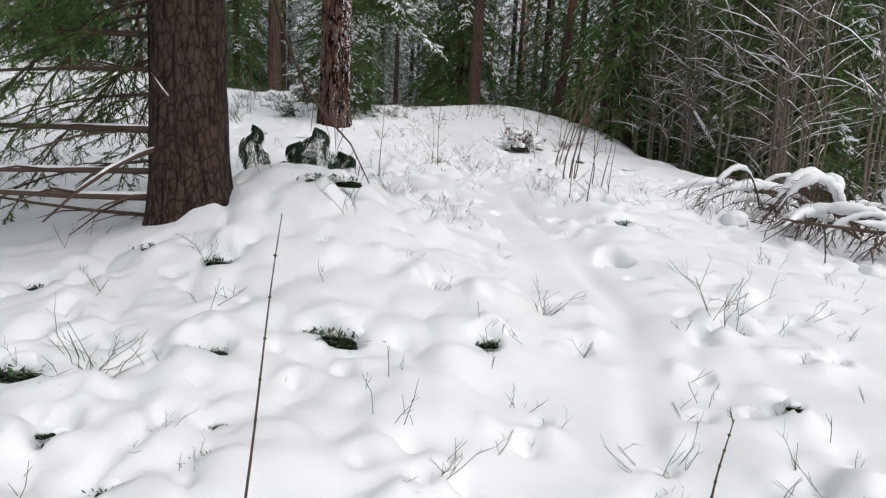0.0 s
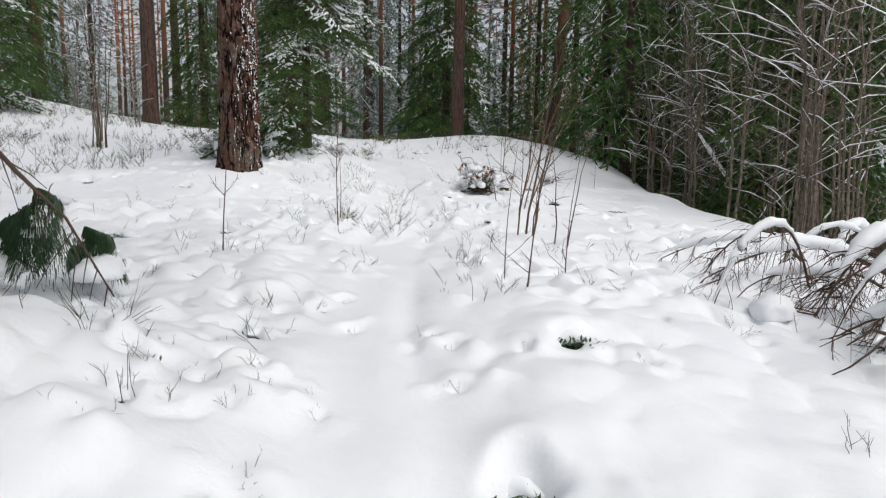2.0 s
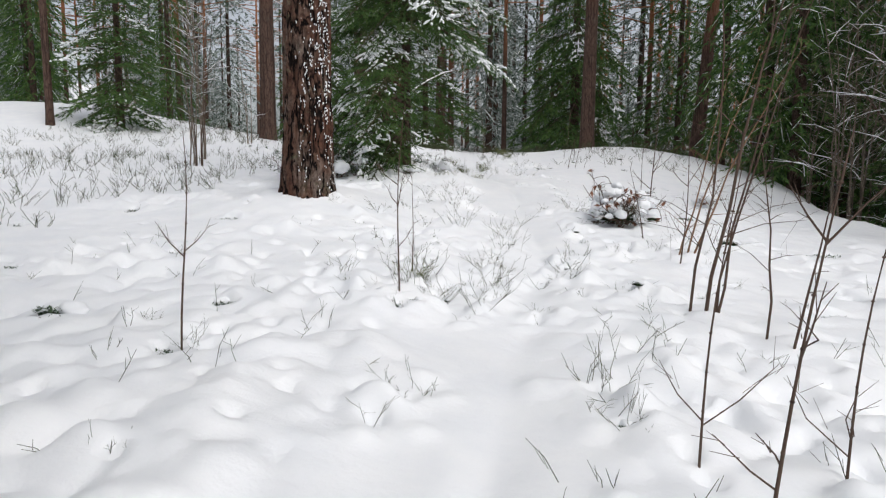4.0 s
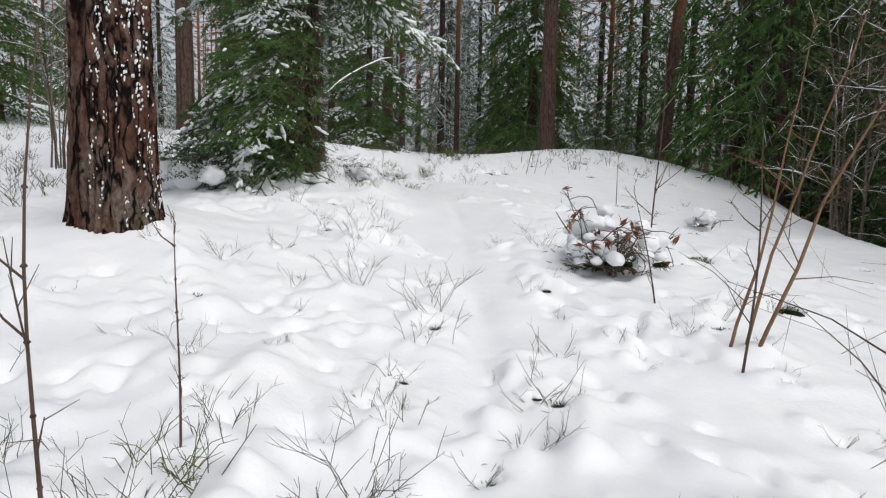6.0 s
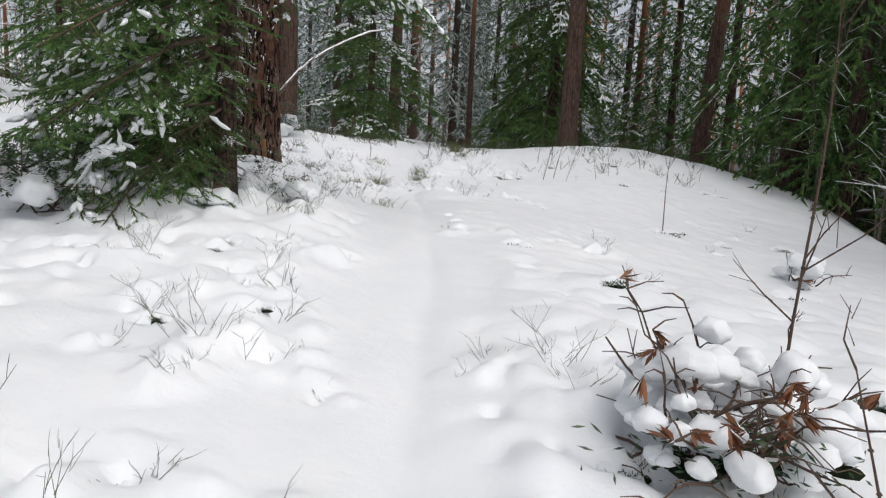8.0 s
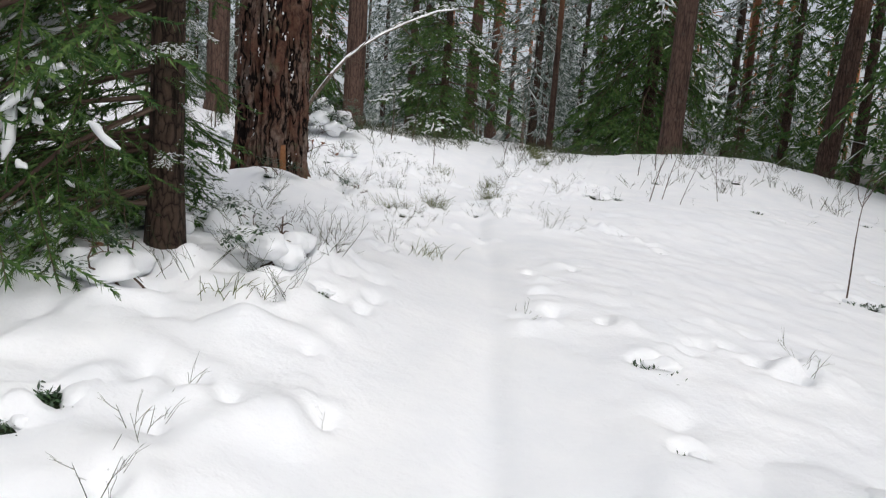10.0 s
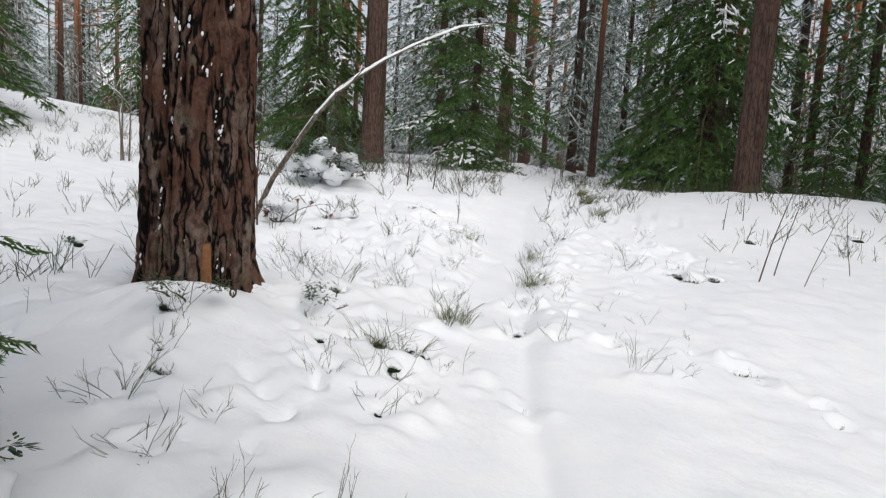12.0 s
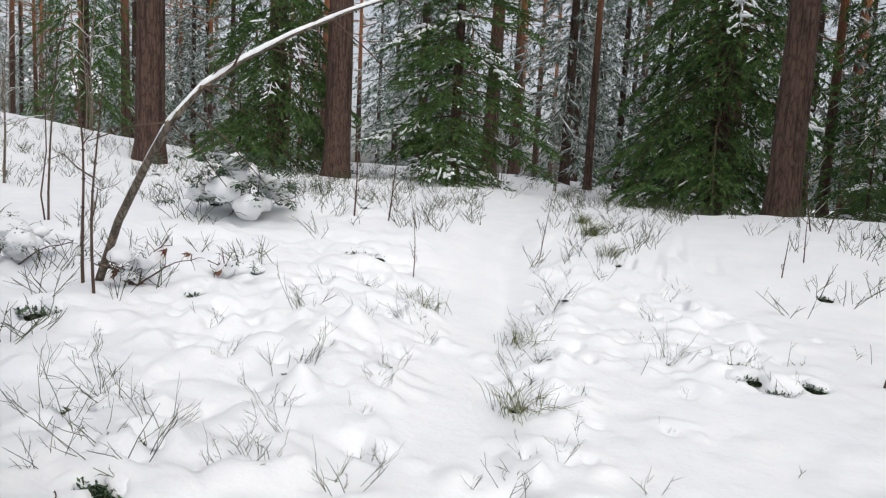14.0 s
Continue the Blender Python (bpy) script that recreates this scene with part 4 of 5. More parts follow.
for k in range(44):
    a, d = rng.uniform(0.55, 1.08), rng.uniform(30, 78)
    x, y = -d * math.sin(a), 9 + d * math.cos(a)
    if not (-50 < x < -38 and 50 < y < 64):
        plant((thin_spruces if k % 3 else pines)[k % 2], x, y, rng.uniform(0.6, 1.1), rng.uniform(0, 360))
for k in range(66):
    y = rng.uniform(9, 27)
    x = rng.uniform(4.6, 9.0) + 0.03 * y
    plant(thickets[k % 4], x, y, rng.uniform(0.6, 1.1), rng.uniform(0, 360))
for x, y, s in [(-6.2, 14.9, 0.55), (-6.9, 16.4, 0.7), (-7.8, 19.9, 0.6), (-13, 26, 0.9), (-4.6, 31, 0.6), (-3.2, 31.5, 0.5), (-15.5, 24, 0.8), (-17, 27, 0.8), (-13.5, 22, 0.6), (-19, 30, 1.0)]:
    plant(thickets[int(s * 100) % 4], x, y, s, 90 * s)


for x, y, sc in [(7.9, 18.2, 0.8), (9.4, 22.0, 0.9), (11.5, 16.0, 1.0), (7.6, 25.5, 0.9), (13.0, 12.0, 1.1)]:
    plant(spruces[int(10 * x) % 3], x, y, sc, 70 * x)


# ---- undergrowth ----
def bilberry(seed, stems, tall, splay, lean):
    """A bilberry tuft: thin forking stems that fan out of the snow."""
    rng = random.Random(seed)
    s = Soup()

    def shoot(p, d, ln, r, depth):
        q = p + d * ln * 0.55 + Vector((rng.gauss(0, 0.04), rng.gauss(0, 0.04), 0)) * ln
        e = p + d * ln
        s.tube([p, q, e], [r, r * 0.8, r * 0.45], 3, False)
        if depth:
            for k in range(rng.choice((1, 2, 2, 3))):
                a = p.lerp(e, rng.uniform(0.35, 0.95))
                v = (d + Vector((rng.gauss(0, 0.55), rng.gauss(0, 0.55), rng.gauss(0.1, 0.35)))).normalized()
                shoot(a, v, ln * rng.uniform(0.3, 0.6), r * 0.65, depth - 1)

    for k in range(stems):
        a = rng.random() * 6.28
        d = Vector((math.cos(a) * splay + lean[0], math.sin(a) * splay + lean[1], 1)).normalized()
        shoot(Vector((rng.gauss(0, 0.035), rng.gauss(0, 0.035), -0.04)), d, tall * rng.uniform(0.5, 1.1), 0.0016, 2)
    ob = thing("bilberry_shrub", "small bilberry tuft of thin bare green-brown twigs poking out of snow", "shrub", "bilberry tufts")
    tagged(part("brushwood", s, BILBERRY, ob), kind="stuff")
    return ob


tufts = [bilberry(300 + k, 3 + int(0.9 * k), 0.145 + 0.010 * k, 0.65 + 0.08 * (k % 4), (0.3 * math.cos(k * 1.7), 0.3 * math.sin(k * 1.7))) for k in range(10)]


def put_on_snow(src, x, y, s, turn, sink=0.0):
    m = pose(x, y, hz(x, y) - sink, 0, 0, turn)
    o = src
    if src.name in used:
        o = copy_thing(src, m)
    else:
        used.add(src.name)
        o.matrix_basis = m
    o.scale = (s, s, s)
    return o


rng = random.Random(9)
for x, y, k in TUFTS:
    lo, hi = ((0, 4), (2, 7), (5, 10))[k - 1]
    put_on_snow(tufts[rng.randrange(lo, hi)], x, y, (0.62, 0.85, 1.05)[k - 1] * rng.uniform(0.8, 1.2), rng.uniform(0, 360))

# the uncounted rest, further off
far = Soup()
for k in range(2600):
    y = 1.2 + 31 * rng.random()
    x = rng.uniform(-13, 3.5) if y > 8 else rng.uniform(-4, 3.2)
    near = y < 19.5 and x > -3.2
    if abs(x - float(trail_x(y))) < 0.3 or float(vnoise(x, y, 1.6)) < (0.02 if near else -0.25):
        continue
    if near and (rng.random() < 0.45 or x > 0.2 and y > 11.5 and rng.random() < 0.75):
        continue
    z, tall, fine_r = hz(x, y), 0.55 if near else 1.0, 0.0014 if near else 0.0026
    for j in range(rng.randrange(1, 4) if near else rng.randrange(3, 8)):
        d = Vector((rng.gauss(0, 0.6), rng.gauss(0, 0.5), 1)).normalized() * rng.uniform(0.1, 0.3) * tall
        p = Vector((x + rng.gauss(0, 0.04), y + rng.gauss(0, 0.04), z - 0.02))
        far.tube([p, p + d * 0.6 + Vector((rng.gauss(0, 0.008), rng.gauss(0, 0.008), 0)), p + d], [fine_r, fine_r * 0.85, fine_r * 0.5], 3, False)
        for i in range(2):
            q = p + d * rng.uniform(0.35, 0.8)
            e = (d.normalized() + Vector((rng.gauss(0, 0.7), rng.gauss(0, 0.7), 0.2))).normalized() * rng.uniform(0.05, 0.11) * tall
            far.tube([q, q + e], [fine_r * 0.7, fine_r * 0.4], 3, False)
tagged(new("bilberry_scrub", far.mesh("bilberry_scrub", BILBERRY)), "scrub of bare bilberry twigs over the snowy slope", "shrub", kind="stuff")


def snow_pillow(ob, c, r, rng, squash=0.75, stretch=1.2, name="snow_cushion"):
    """A smooth cushion of snow: several lumps grown together."""
    me = bpy.data.meshes.new(name)
    bm = bmesh.new()
    bmesh.ops.create_icosphere(bm, subdivisions=3, radius=1.0)
    ph = rng.random() * 40
    for v in bm.verts:
        n = v.co.normalized()
        k = 1 + 0.30 * noise.noise(n * 1.4 + Vector((ph, 0, 0))) + 0.10 * noise.noise(n * 3.4 + Vector((0, ph, 0)))
        v.co = Vector((n.x * r * stretch * k, n.y * r * k, n.z * r * squash * k * (1.0 if n.z > 0 else 0.8)))
    bm.to_mesh(me)
    bm.free()
    me.materials.append(SNOW)
    me.polygons.foreach_set("use_smooth", [True] * len(me.polygons))
    o = new(name, me)
    o.parent = ob
    o.matrix_basis = pose(c[0], c[1], c[2], 0, 0, rng.uniform(0, 360))
    return o


def leafy_clump(seed, size, leaves, flat=0.55):
    """A gap under an overhanging cushion of snow, its shade painted as near-black moss, with small evergreen leaves in
    it.
    """
    rng = random.Random(seed)
    ob = thing("lingonberry_clump", "mossy gap with painted shade and small evergreen leaves beneath a snow cushion", "ground plant", "leafy hollows")
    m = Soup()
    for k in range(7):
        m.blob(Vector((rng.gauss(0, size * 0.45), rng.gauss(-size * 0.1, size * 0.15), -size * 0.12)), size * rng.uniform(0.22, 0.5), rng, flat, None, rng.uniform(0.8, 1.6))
    part("moss_shade", m, HOLLOW, ob)
    lf = Soup()
    for k in range(leaves * 2):
        a = rng.random() * 6.28
        p = Vector((rng.gauss(0, size * 0.55), rng.gauss(-size * 0.25, size * 0.25), rng.uniform(-size * 0.1, size * 0.3)))
        d = Vector((math.cos(a), math.sin(a) - 0.4, rng.uniform(-0.1, 1.3))).normalized()
        lf.blade(p, p + d * rng.uniform(0.014, 0.034), rng.uniform(0.002, 0.006), d.cross(UP).normalized())
    tagged(part("foliage", lf, LEAF, ob, "glossy green leaves"), kind="stuff")
    snow_pillow(ob, (size * rng.uniform(-0.4, 0.4), size * 0.9, size * 0.12), size * 0.72, rng, 0.62, 1.35, "snow_cap")
    return ob


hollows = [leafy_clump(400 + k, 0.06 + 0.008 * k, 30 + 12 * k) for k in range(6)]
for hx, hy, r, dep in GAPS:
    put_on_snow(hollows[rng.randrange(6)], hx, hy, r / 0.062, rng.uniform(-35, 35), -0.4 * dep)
    if rng.random() < 0.35:
        put_on_snow(tufts[rng.randrange(10)], hx + rng.gauss(0, 0.05), hy + 0.02, rng.uniform(0.4, 0.9), rng.uniform(0, 360))


# small near-black clumps paint the shade at the feet of bushier tufts
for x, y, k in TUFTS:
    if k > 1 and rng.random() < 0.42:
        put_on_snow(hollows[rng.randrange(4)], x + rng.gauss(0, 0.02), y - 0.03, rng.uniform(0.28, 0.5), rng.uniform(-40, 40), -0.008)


def grass_tuft(x, y, n, tall, seed, lean=(0.3, -0.2)):
    rng = random.Random(seed)
    ob = thing("grass_tuft", "tuft of yellow-green winter grass bent over the snow", "grass", "grass tufts")
    g = Soup()
    for k in range(n):
        a = rng.random() * 6.28
        p = Vector((rng.gauss(0, 0.06), rng.gauss(0, 0.05), -0.03))
        d = Vector((math.cos(a) * 0.6 + lean[0], math.sin(a) * 0.6 + lean[1], rng.uniform(0.5, 1.0))).normalized() * tall * rng.uniform(0.5, 1.1)
        g.tube([p, p + d * 0.55 + UP * (0.1 * tall), p + d - UP * (0.08 * tall)], [0.0016, 0.0014, 0.0006], 3, False)
    tagged(part("sward", g, GRASS, ob), kind="stuff")
    ob.matrix_basis = pose(x, y, hz(x, y), 0, 0, 0)
    return ob


for k, (x, y, n, t) in enumerate([(-1.5, 15.35, 130, 0.22), (-1.35, 16.05, 90, 0.2), (-1.12, 17.35, 110, 0.26), (-1.28, 21.7, 180, 0.28), (-1.3, 18.2, 60, 0.2), (-2.0, 18.4, 60, 0.2), (-0.7, 13.9, 40, 0.15), (-1.5, 22.6, 120, 0.25), (-1.0, 20.6, 70, 0.22), (-0.1, 7.7, 30, 0.16), (-1.15, 2.0, 40, 0.17), (-0.92, 12.35, 24, 0.1)]):
    grass_tuft(x, y, n, t, 500 + k)


def sapling(x, y, h, seed, lean=(0, 0), r=0.005, twigs=5, label="thin leafless birch sapling standing in the snow", fork=0, long=0.35):
    """One thin upright stem with a few side twigs, each a part."""
    rng = random.Random(seed)
    ob = thing("sapling", label, "sapling", "thin saplings")
    n = 9
    pts = []
    w1, w2 = rng.uniform(-1, 1), rng.uniform(-1, 1)
    for i in range(n):
        t = i / (n - 1)
        pts.append(Vector((lean[0] * h * t + 0.03 * h * math.sin(3 * t + w1 * 3) * t, lean[1] * h * t + 0.03 * h * math.sin(4 * t + w2 * 3) * t, -0.06 + (h + 0.06) * t)))
    s = Soup()
    s.tube(pts, [r * (1 - 0.75 * i / (n - 1)) for i in range(n)], 6)
    for i in range(2, n - 1):
        s.blob(pts[i], r * 1.15, rng, 0.9)
    part("stem", s, TWIG, ob)
    for k in range(twigs):
        i = rng.randrange(1, n - 1)
        p = pts[i].lerp(pts[i + 1], rng.random())
        a = rng.random() * 6.28
        d = Vector((math.cos(a) * 0.7, math.sin(a) * 0.7, rng.uniform(0.5, 1.2))).normalized() * h * rng.uniform(0.08, long)
        b = Soup()
        b.tube([p, p + d * 0.5 + Vector((rng.gauss(0, 0.01), rng.gauss(0, 0.01), -0.01)), p + d], [r * 0.5, r * 0.4, r * 0.18], 4)
        for j in range(3):
            q = p + d * rng.uniform(0.3, 1)
            e = (d.normalized() + Vector((rng.gauss(0, 0.6), rng.gauss(0, 0.6), rng.gauss(0, 0.3)))).normalized() * d.length * 0.35
            b.tube([q, q + e], [r * 0.25, r * 0.12], 3, False)
        part("twig", b, TWIG, ob)
    ob.matrix_basis = pose(x, y, hz(x, y), 0, 0, 0)
    return ob


for k, (x, y, h, lx, ly, r, n) in enumerate([
        (-0.44, 1.38, 0.75, 0.14, 0.05, 0.0042, 0), (0.78, 1.53, 0.31, 0.08, 0.0, 0.0045, 1), (-0.61, 6.2, 0.85, 0.02, 0, 0.005, 2), (1.17, 5.74, 0.75, 0.05, 0, 0.004, 4),
        (1.27, 5.5, 0.85, 0.12, 0, 0.005, 6), (1.52, 5.77, 0.8, 0.06, 0, 0.004, 3), (1.57, 8.9, 0.95, 0.06, 0, 0.006, 5), (-0.13, 7.8, 0.6, 0.02, 0, 0.004, 3), (-0.05, 7.25, 0.95, 0.0, 0.02, 0.005, 4)]):
    sapling(x, y, h, 600 + k, (lx, ly), r, n)
for k, (x, y, h, lx, ly, r, n) in enumerate([
        (0.57, 18.3, 0.85, 0.22, 0, 0.007, 1), (0.72, 18.6, 0.75, 0.2, 0, 0.006, 1), (0.9, 18.3, 0.75, 0.3, 0, 0.004, 2), (1.4, 19.0, 0.6, -0.15, 0, 0.004, 2), (0.98, 22.3, 0.7, -0.2, 0, 0.008, 4), (1.1, 22.2, 0.8, 0.25, 0, 0.006, 3),
        (0.43, 20.5, 0.4, 0.05, 0, 0.006, 1), (0.68, 21.0, 0.4, 0.0, 0, 0.006, 0)]):
    sapling(x, y, h, 620 + k, (lx, ly), r, n)
for k, (x, y, h, lx, ly, r, n) in enumerate([
        (1.86, 15.4, 0.9, 0.03, 0, 0.006, 4), (1.55, 10.9, 1.3, 0.02, 0, 0.007, 7), (1.4, 9.75, 0.55, -0.2, 0.1, 0.005, 5), (3.3, 13.2, 0.5, 0.02, 0, 0.005, 1), (-3.95, 17.55, 1.35, -0.05, 0, 0.011, 1), (-3.7, 17.4, 1.25, 0.0, 0, 0.010, 2),
        (-3.37, 20.1, 0.9, 0.0, 0, 0.010, 2), (-3.06, 20.2, 0.8, 0.15, 0, 0.008, 1), (-2.27, 18.9, 0.5, -0.02, 0, 0.005, 3), (-1.6, 20.4, 0.6, 0.1, 0, 0.005, 3)]):
    sapling(x, y, h, 640 + k, (lx, ly), r, n)
for k, (x, y, h, st, sp) in enumerate([(1.6, 9.1, 2.3, 3, 0.22), (1.47, 7.45, 2.7, 4, 0.12), (1.7, 6.95, 1.2, 2, 0.25), (-5.6, 18.6, 3.2, 2, 0.14), (-5.9, 14.6, 4.5, 3, 0.12)]):
    b = bare_tree(h, st, 660 + k, "multi-stemmed young birch with thin brown bare twigs", "young birches", 0.005 + 0.0016 * h, 0.0, sp, 8, "birch", TWIG if k != 0 else TAN_BARK)
    b.matrix_basis = pose(x, y, hz(x, y), 0, (13, 7, 6, 0, 0)[k], 0) @ pose(0, 0, 0, 0, 0, 40 * k)


# ---- the bush with withered leaves beside the trail ----
def leaf_bush(x, y, seed, size, stems, cushions, withered, green=0, label="", turn=0, leaf=0.024, lump=(0.05, 0.105), lift=0.62):
    rng = random.Random(seed)
    ob = thing("snowy_bush", label, "bush")
    ob.matrix_basis = pose(x, y, hz(x, y) + (0.07 if withered > 8 else 0.03), 0, 0, turn)
    tips = []
    for k in range(stems):
        a = rng.random() * 6.28
        ln = size * rng.uniform(0.6, 1.1)
        d = Vector((math.cos(a), math.sin(a), rng.uniform(0.4, 1.3))).normalized()
        s = Soup()
        p = Vector((rng.gauss(0, size * 0.15), rng.gauss(0, size * 0.15), -0.05))
        pts = [p]
        for i in range(6):
            d = (d + Vector((rng.gauss(0, 0.28), rng.gauss(0, 0.28), rng.gauss(0.02, 0.22)))).normalized()
            pts.append(pts[-1] + d * ln / 6)
        r = 0.0065 * rng.uniform(0.6, 1.2)
        s.tube(pts, [r * (1 - 0.11 * i) for i in range(7)], 5)
        for j in range(5):
            q = pts[rng.randrange(2, 7)]
            e = Vector((rng.gauss(0, 1), rng.gauss(0, 1), rng.gauss(0.3, 0.7))).normalized() * ln * rng.uniform(0.12, 0.3)
            s.tube([q, q + e * 0.5 + Vector((0, 0, 0.01)), q + e], [r * 0.45, r * 0.35, r * 0.2], 4)
            tips.append(q + e)
        tips.append(pts[-1])
        part("twig", s, TWIG, ob)
    for k in range(withered):
        c = tips[rng.randrange(len(tips))]
        s = Soup()
        main = Vector((rng.gauss(0, 1), rng.gauss(0, 1), rng.uniform(-1.2, 0.1))).normalized()
        for j in range(13):
            d = (main + Vector((rng.gauss(0, 0.22), rng.gauss(0, 0.22), rng.gauss(0, 0.22)))).normalized()
            ln = rng.uniform(0.045, 0.08)
            q = c + main * rng.uniform(0, 0.02)
            s.blade(q, q + d * ln, ln * rng.uniform(0.06, 0.12), d.cross(Vector((rng.gauss(0, 1), rng.gauss(0, 1), 1))).normalized())
        part("withered_leaf", s, RUST, ob, "rusty brown withered leaf")
    # near-black blobs paint the shade beneath the bush
    if withered > 8:
        m = Soup()
        for k in range(9):
            m.blob(Vector((rng.gauss(0, 0.12), rng.gauss(-0.14, 0.05), 0.0)), rng.uniform(0.03, 0.055), rng, 0.6, None, 1.5)
        part("moss_shade", m, HOLLOW, ob, "mossy hollow with painted shade")
        lf = Soup()
        for k in range(320):
            p = Vector((rng.gauss(0, 0.13), rng.gauss(-0.17, 0.05), rng.uniform(-0.03, 0.12)))
            d = Vector((rng.gauss(0, 1), rng.gauss(-0.4, 0.6), rng.gauss(0.2, 0.6))).normalized()
            lf.blade(p, p + d * rng.uniform(0.02, 0.05), 0.004, d.orthogonal().normalized())
        tagged(part("undergrowth", lf, LEAF, ob, "dark green sprigs"), kind="stuff")
    for k in range(green):
        c = Vector((rng.gauss(0, size * 0.45), rng.gauss(-0.14, size * 0.28), rng.uniform(0.05, size * 0.68)))
        s = Soup()
        for j in range(int(1.1 / leaf)):
            a = rng.random() * 6.28
            d = Vector((math.cos(a), math.sin(a), rng.uniform(-0.8, 0.4))).normalized()
            p = c + d * rng.uniform(0.0, 0.06)
            s.blade(p, p + d * leaf * rng.uniform(0.7, 1.3), leaf * 0.22, d.cross(UP).normalized())
        tagged(part("leaf_spray", s, LEAF, ob, "dark green leaves"), kind="stuff")
    for k in range(cushions):
        a, f = rng.random() * 6.28, math.sqrt(rng.random())
        c = (math.cos(a) * f * size * 0.62, math.sin(a) * f * size * 0.55, rng.uniform(0.0, lift) * size * (1.15 - 0.6 * f))
        snow_pillow(ob, c, rng.uniform(*lump) * size / 0.5, rng, rng.uniform(0.75, 0.95), rng.uniform(1.0, 1.4))
    return ob


leaf_bush(1.24, 10.42, 701, 0.52, 38, 62, 40, label="snow-covered shrub with rusty withered leaves and dark hollow beneath", lump=(0.02, 0.058), lift=0.6)
leaf_bush(2.55, 13.55, 702, 0.34, 7, 9, 2, label="low snow-covered shrub with a few withered leaves")
leaf_bush(-4.15, 19.5, 703, 0.70, 6, 9, 0, 130, label="evergreen bush with broad dark leaves weighed down by snow", leaf=0.05)
leaf_bush(-4.75, 17.7, 704, 0.5, 9, 11, 0, 18, label="small leafy bush heavily covered with snow")
leaf_bush(-3.75, 17.75, 705, 0.40, 12, 7, 5, 4, label="tangled bare shrub with brown leaves round the leaning birch")
leaf_bush(-1.75, 13.25, 706, 0.40, 5, 8, 0, 26, label="low green undergrowth with thick cushions of snow", lift=0.2, lump=(0.06, 0.14))
leaf_bush(-2.2, 11.9, 707, 0.60, 8, 9, 0, 80, label="dense low green undergrowth with snow below the spruce", leaf=0.034, lift=0.3, lump=(0.05, 0.12))
leaf_bush(-2.8, 12.2, 708, 0.60, 8, 10, 0, 80, label="dense low green undergrowth with snow below the spruce", leaf=0.034, lift=0.3, lump=(0.05, 0.12))
leaf_bush(-1.05, 12.75, 709, 0.30, 4, 6, 0, 8, label="small snow cushions on undergrowth beside the trail", lift=0.2, lump=(0.06, 0.14))
leaf_bush(-1.25, 12.25, 710, 0.3, 5, 5, 1, 6, label="snow-covered low twigs with green sprigs", lift=0.2, lump=(0.06, 0.14))
for k, (x, y) in enumerate([(-2.12, 15.0), (-2.25, 14.78), (-1.85, 15.5), (-2.0, 15.75)]):
    leaf_bush(x, y, 730 + k, 0.11, 2, 0, 0, 3, label="small sprig of dark green leaves standing in snow")
leaf_bush(-3.3, 18.15, 711, 0.3, 5, 5, 1, 3, label="bent twigs under cushions of snow", lift=0.2, lump=(0.06, 0.14))


# ---- spruce sapling bowed to the ground ----
bowed = thing("bowed_spruce_sapling", "small spruce sapling bowed to the ground under snow, dark green tips", "sapling")
bowed.matrix_basis = pose(-0.98, 4.95, hz(-0.98, 4.95) + 0.05, 0, 0, 0) @ Matrix.Diagonal((1.25, 1.25, 1.25, 1))
rng = random.Random(720)
for cx, cy, w, h in [(0.0, 0.0, 0.10, 0.34), (0.17, 0.04, 0.06, 0.2), (-0.42, 0.12, 0.06, 0.34), (-0.12, 0.08, 0.08, 0.25)]:
    s = Soup()
    for k in range(2600):
        t = rng.random()
        a = rng.random() * 6.28
        p = Vector((cx + math.cos(a) * w * 1.3 * t ** 0.6 + 0.03 * math.sin(9 * t + cx * 30), cy + math.sin(a) * w * t, h * (1 - t * rng.uniform(0.6, 1.0))))
        d = Vector((math.cos(a) * 0.4, math.sin(a) * 0.4, -1)).normalized()
        s.needle(p, p + d * rng.uniform(0.025, 0.045), 0.0022, d.cross(Vector((math.sin(a), 0.3, 0.2))).normalized())
    part("hanging_tip", s, LEAF, bowed, "dark green hanging needles", False)
    for j in range(2):
        snow_pillow(bowed, (cx + rng.uniform(-0.05, 0.05), cy + 0.06, h * (0.5 + 0.35 * j)), w * 0.45, rng, 0.5, 1.2, "snow_cap")
for k in range(3):
    snow_pillow(bowed, (rng.uniform(-0.2, 0.25), rng.uniform(-0.1, 0.1), 0.05), 0.07, rng, 0.7, 1.3, "snow_cap")


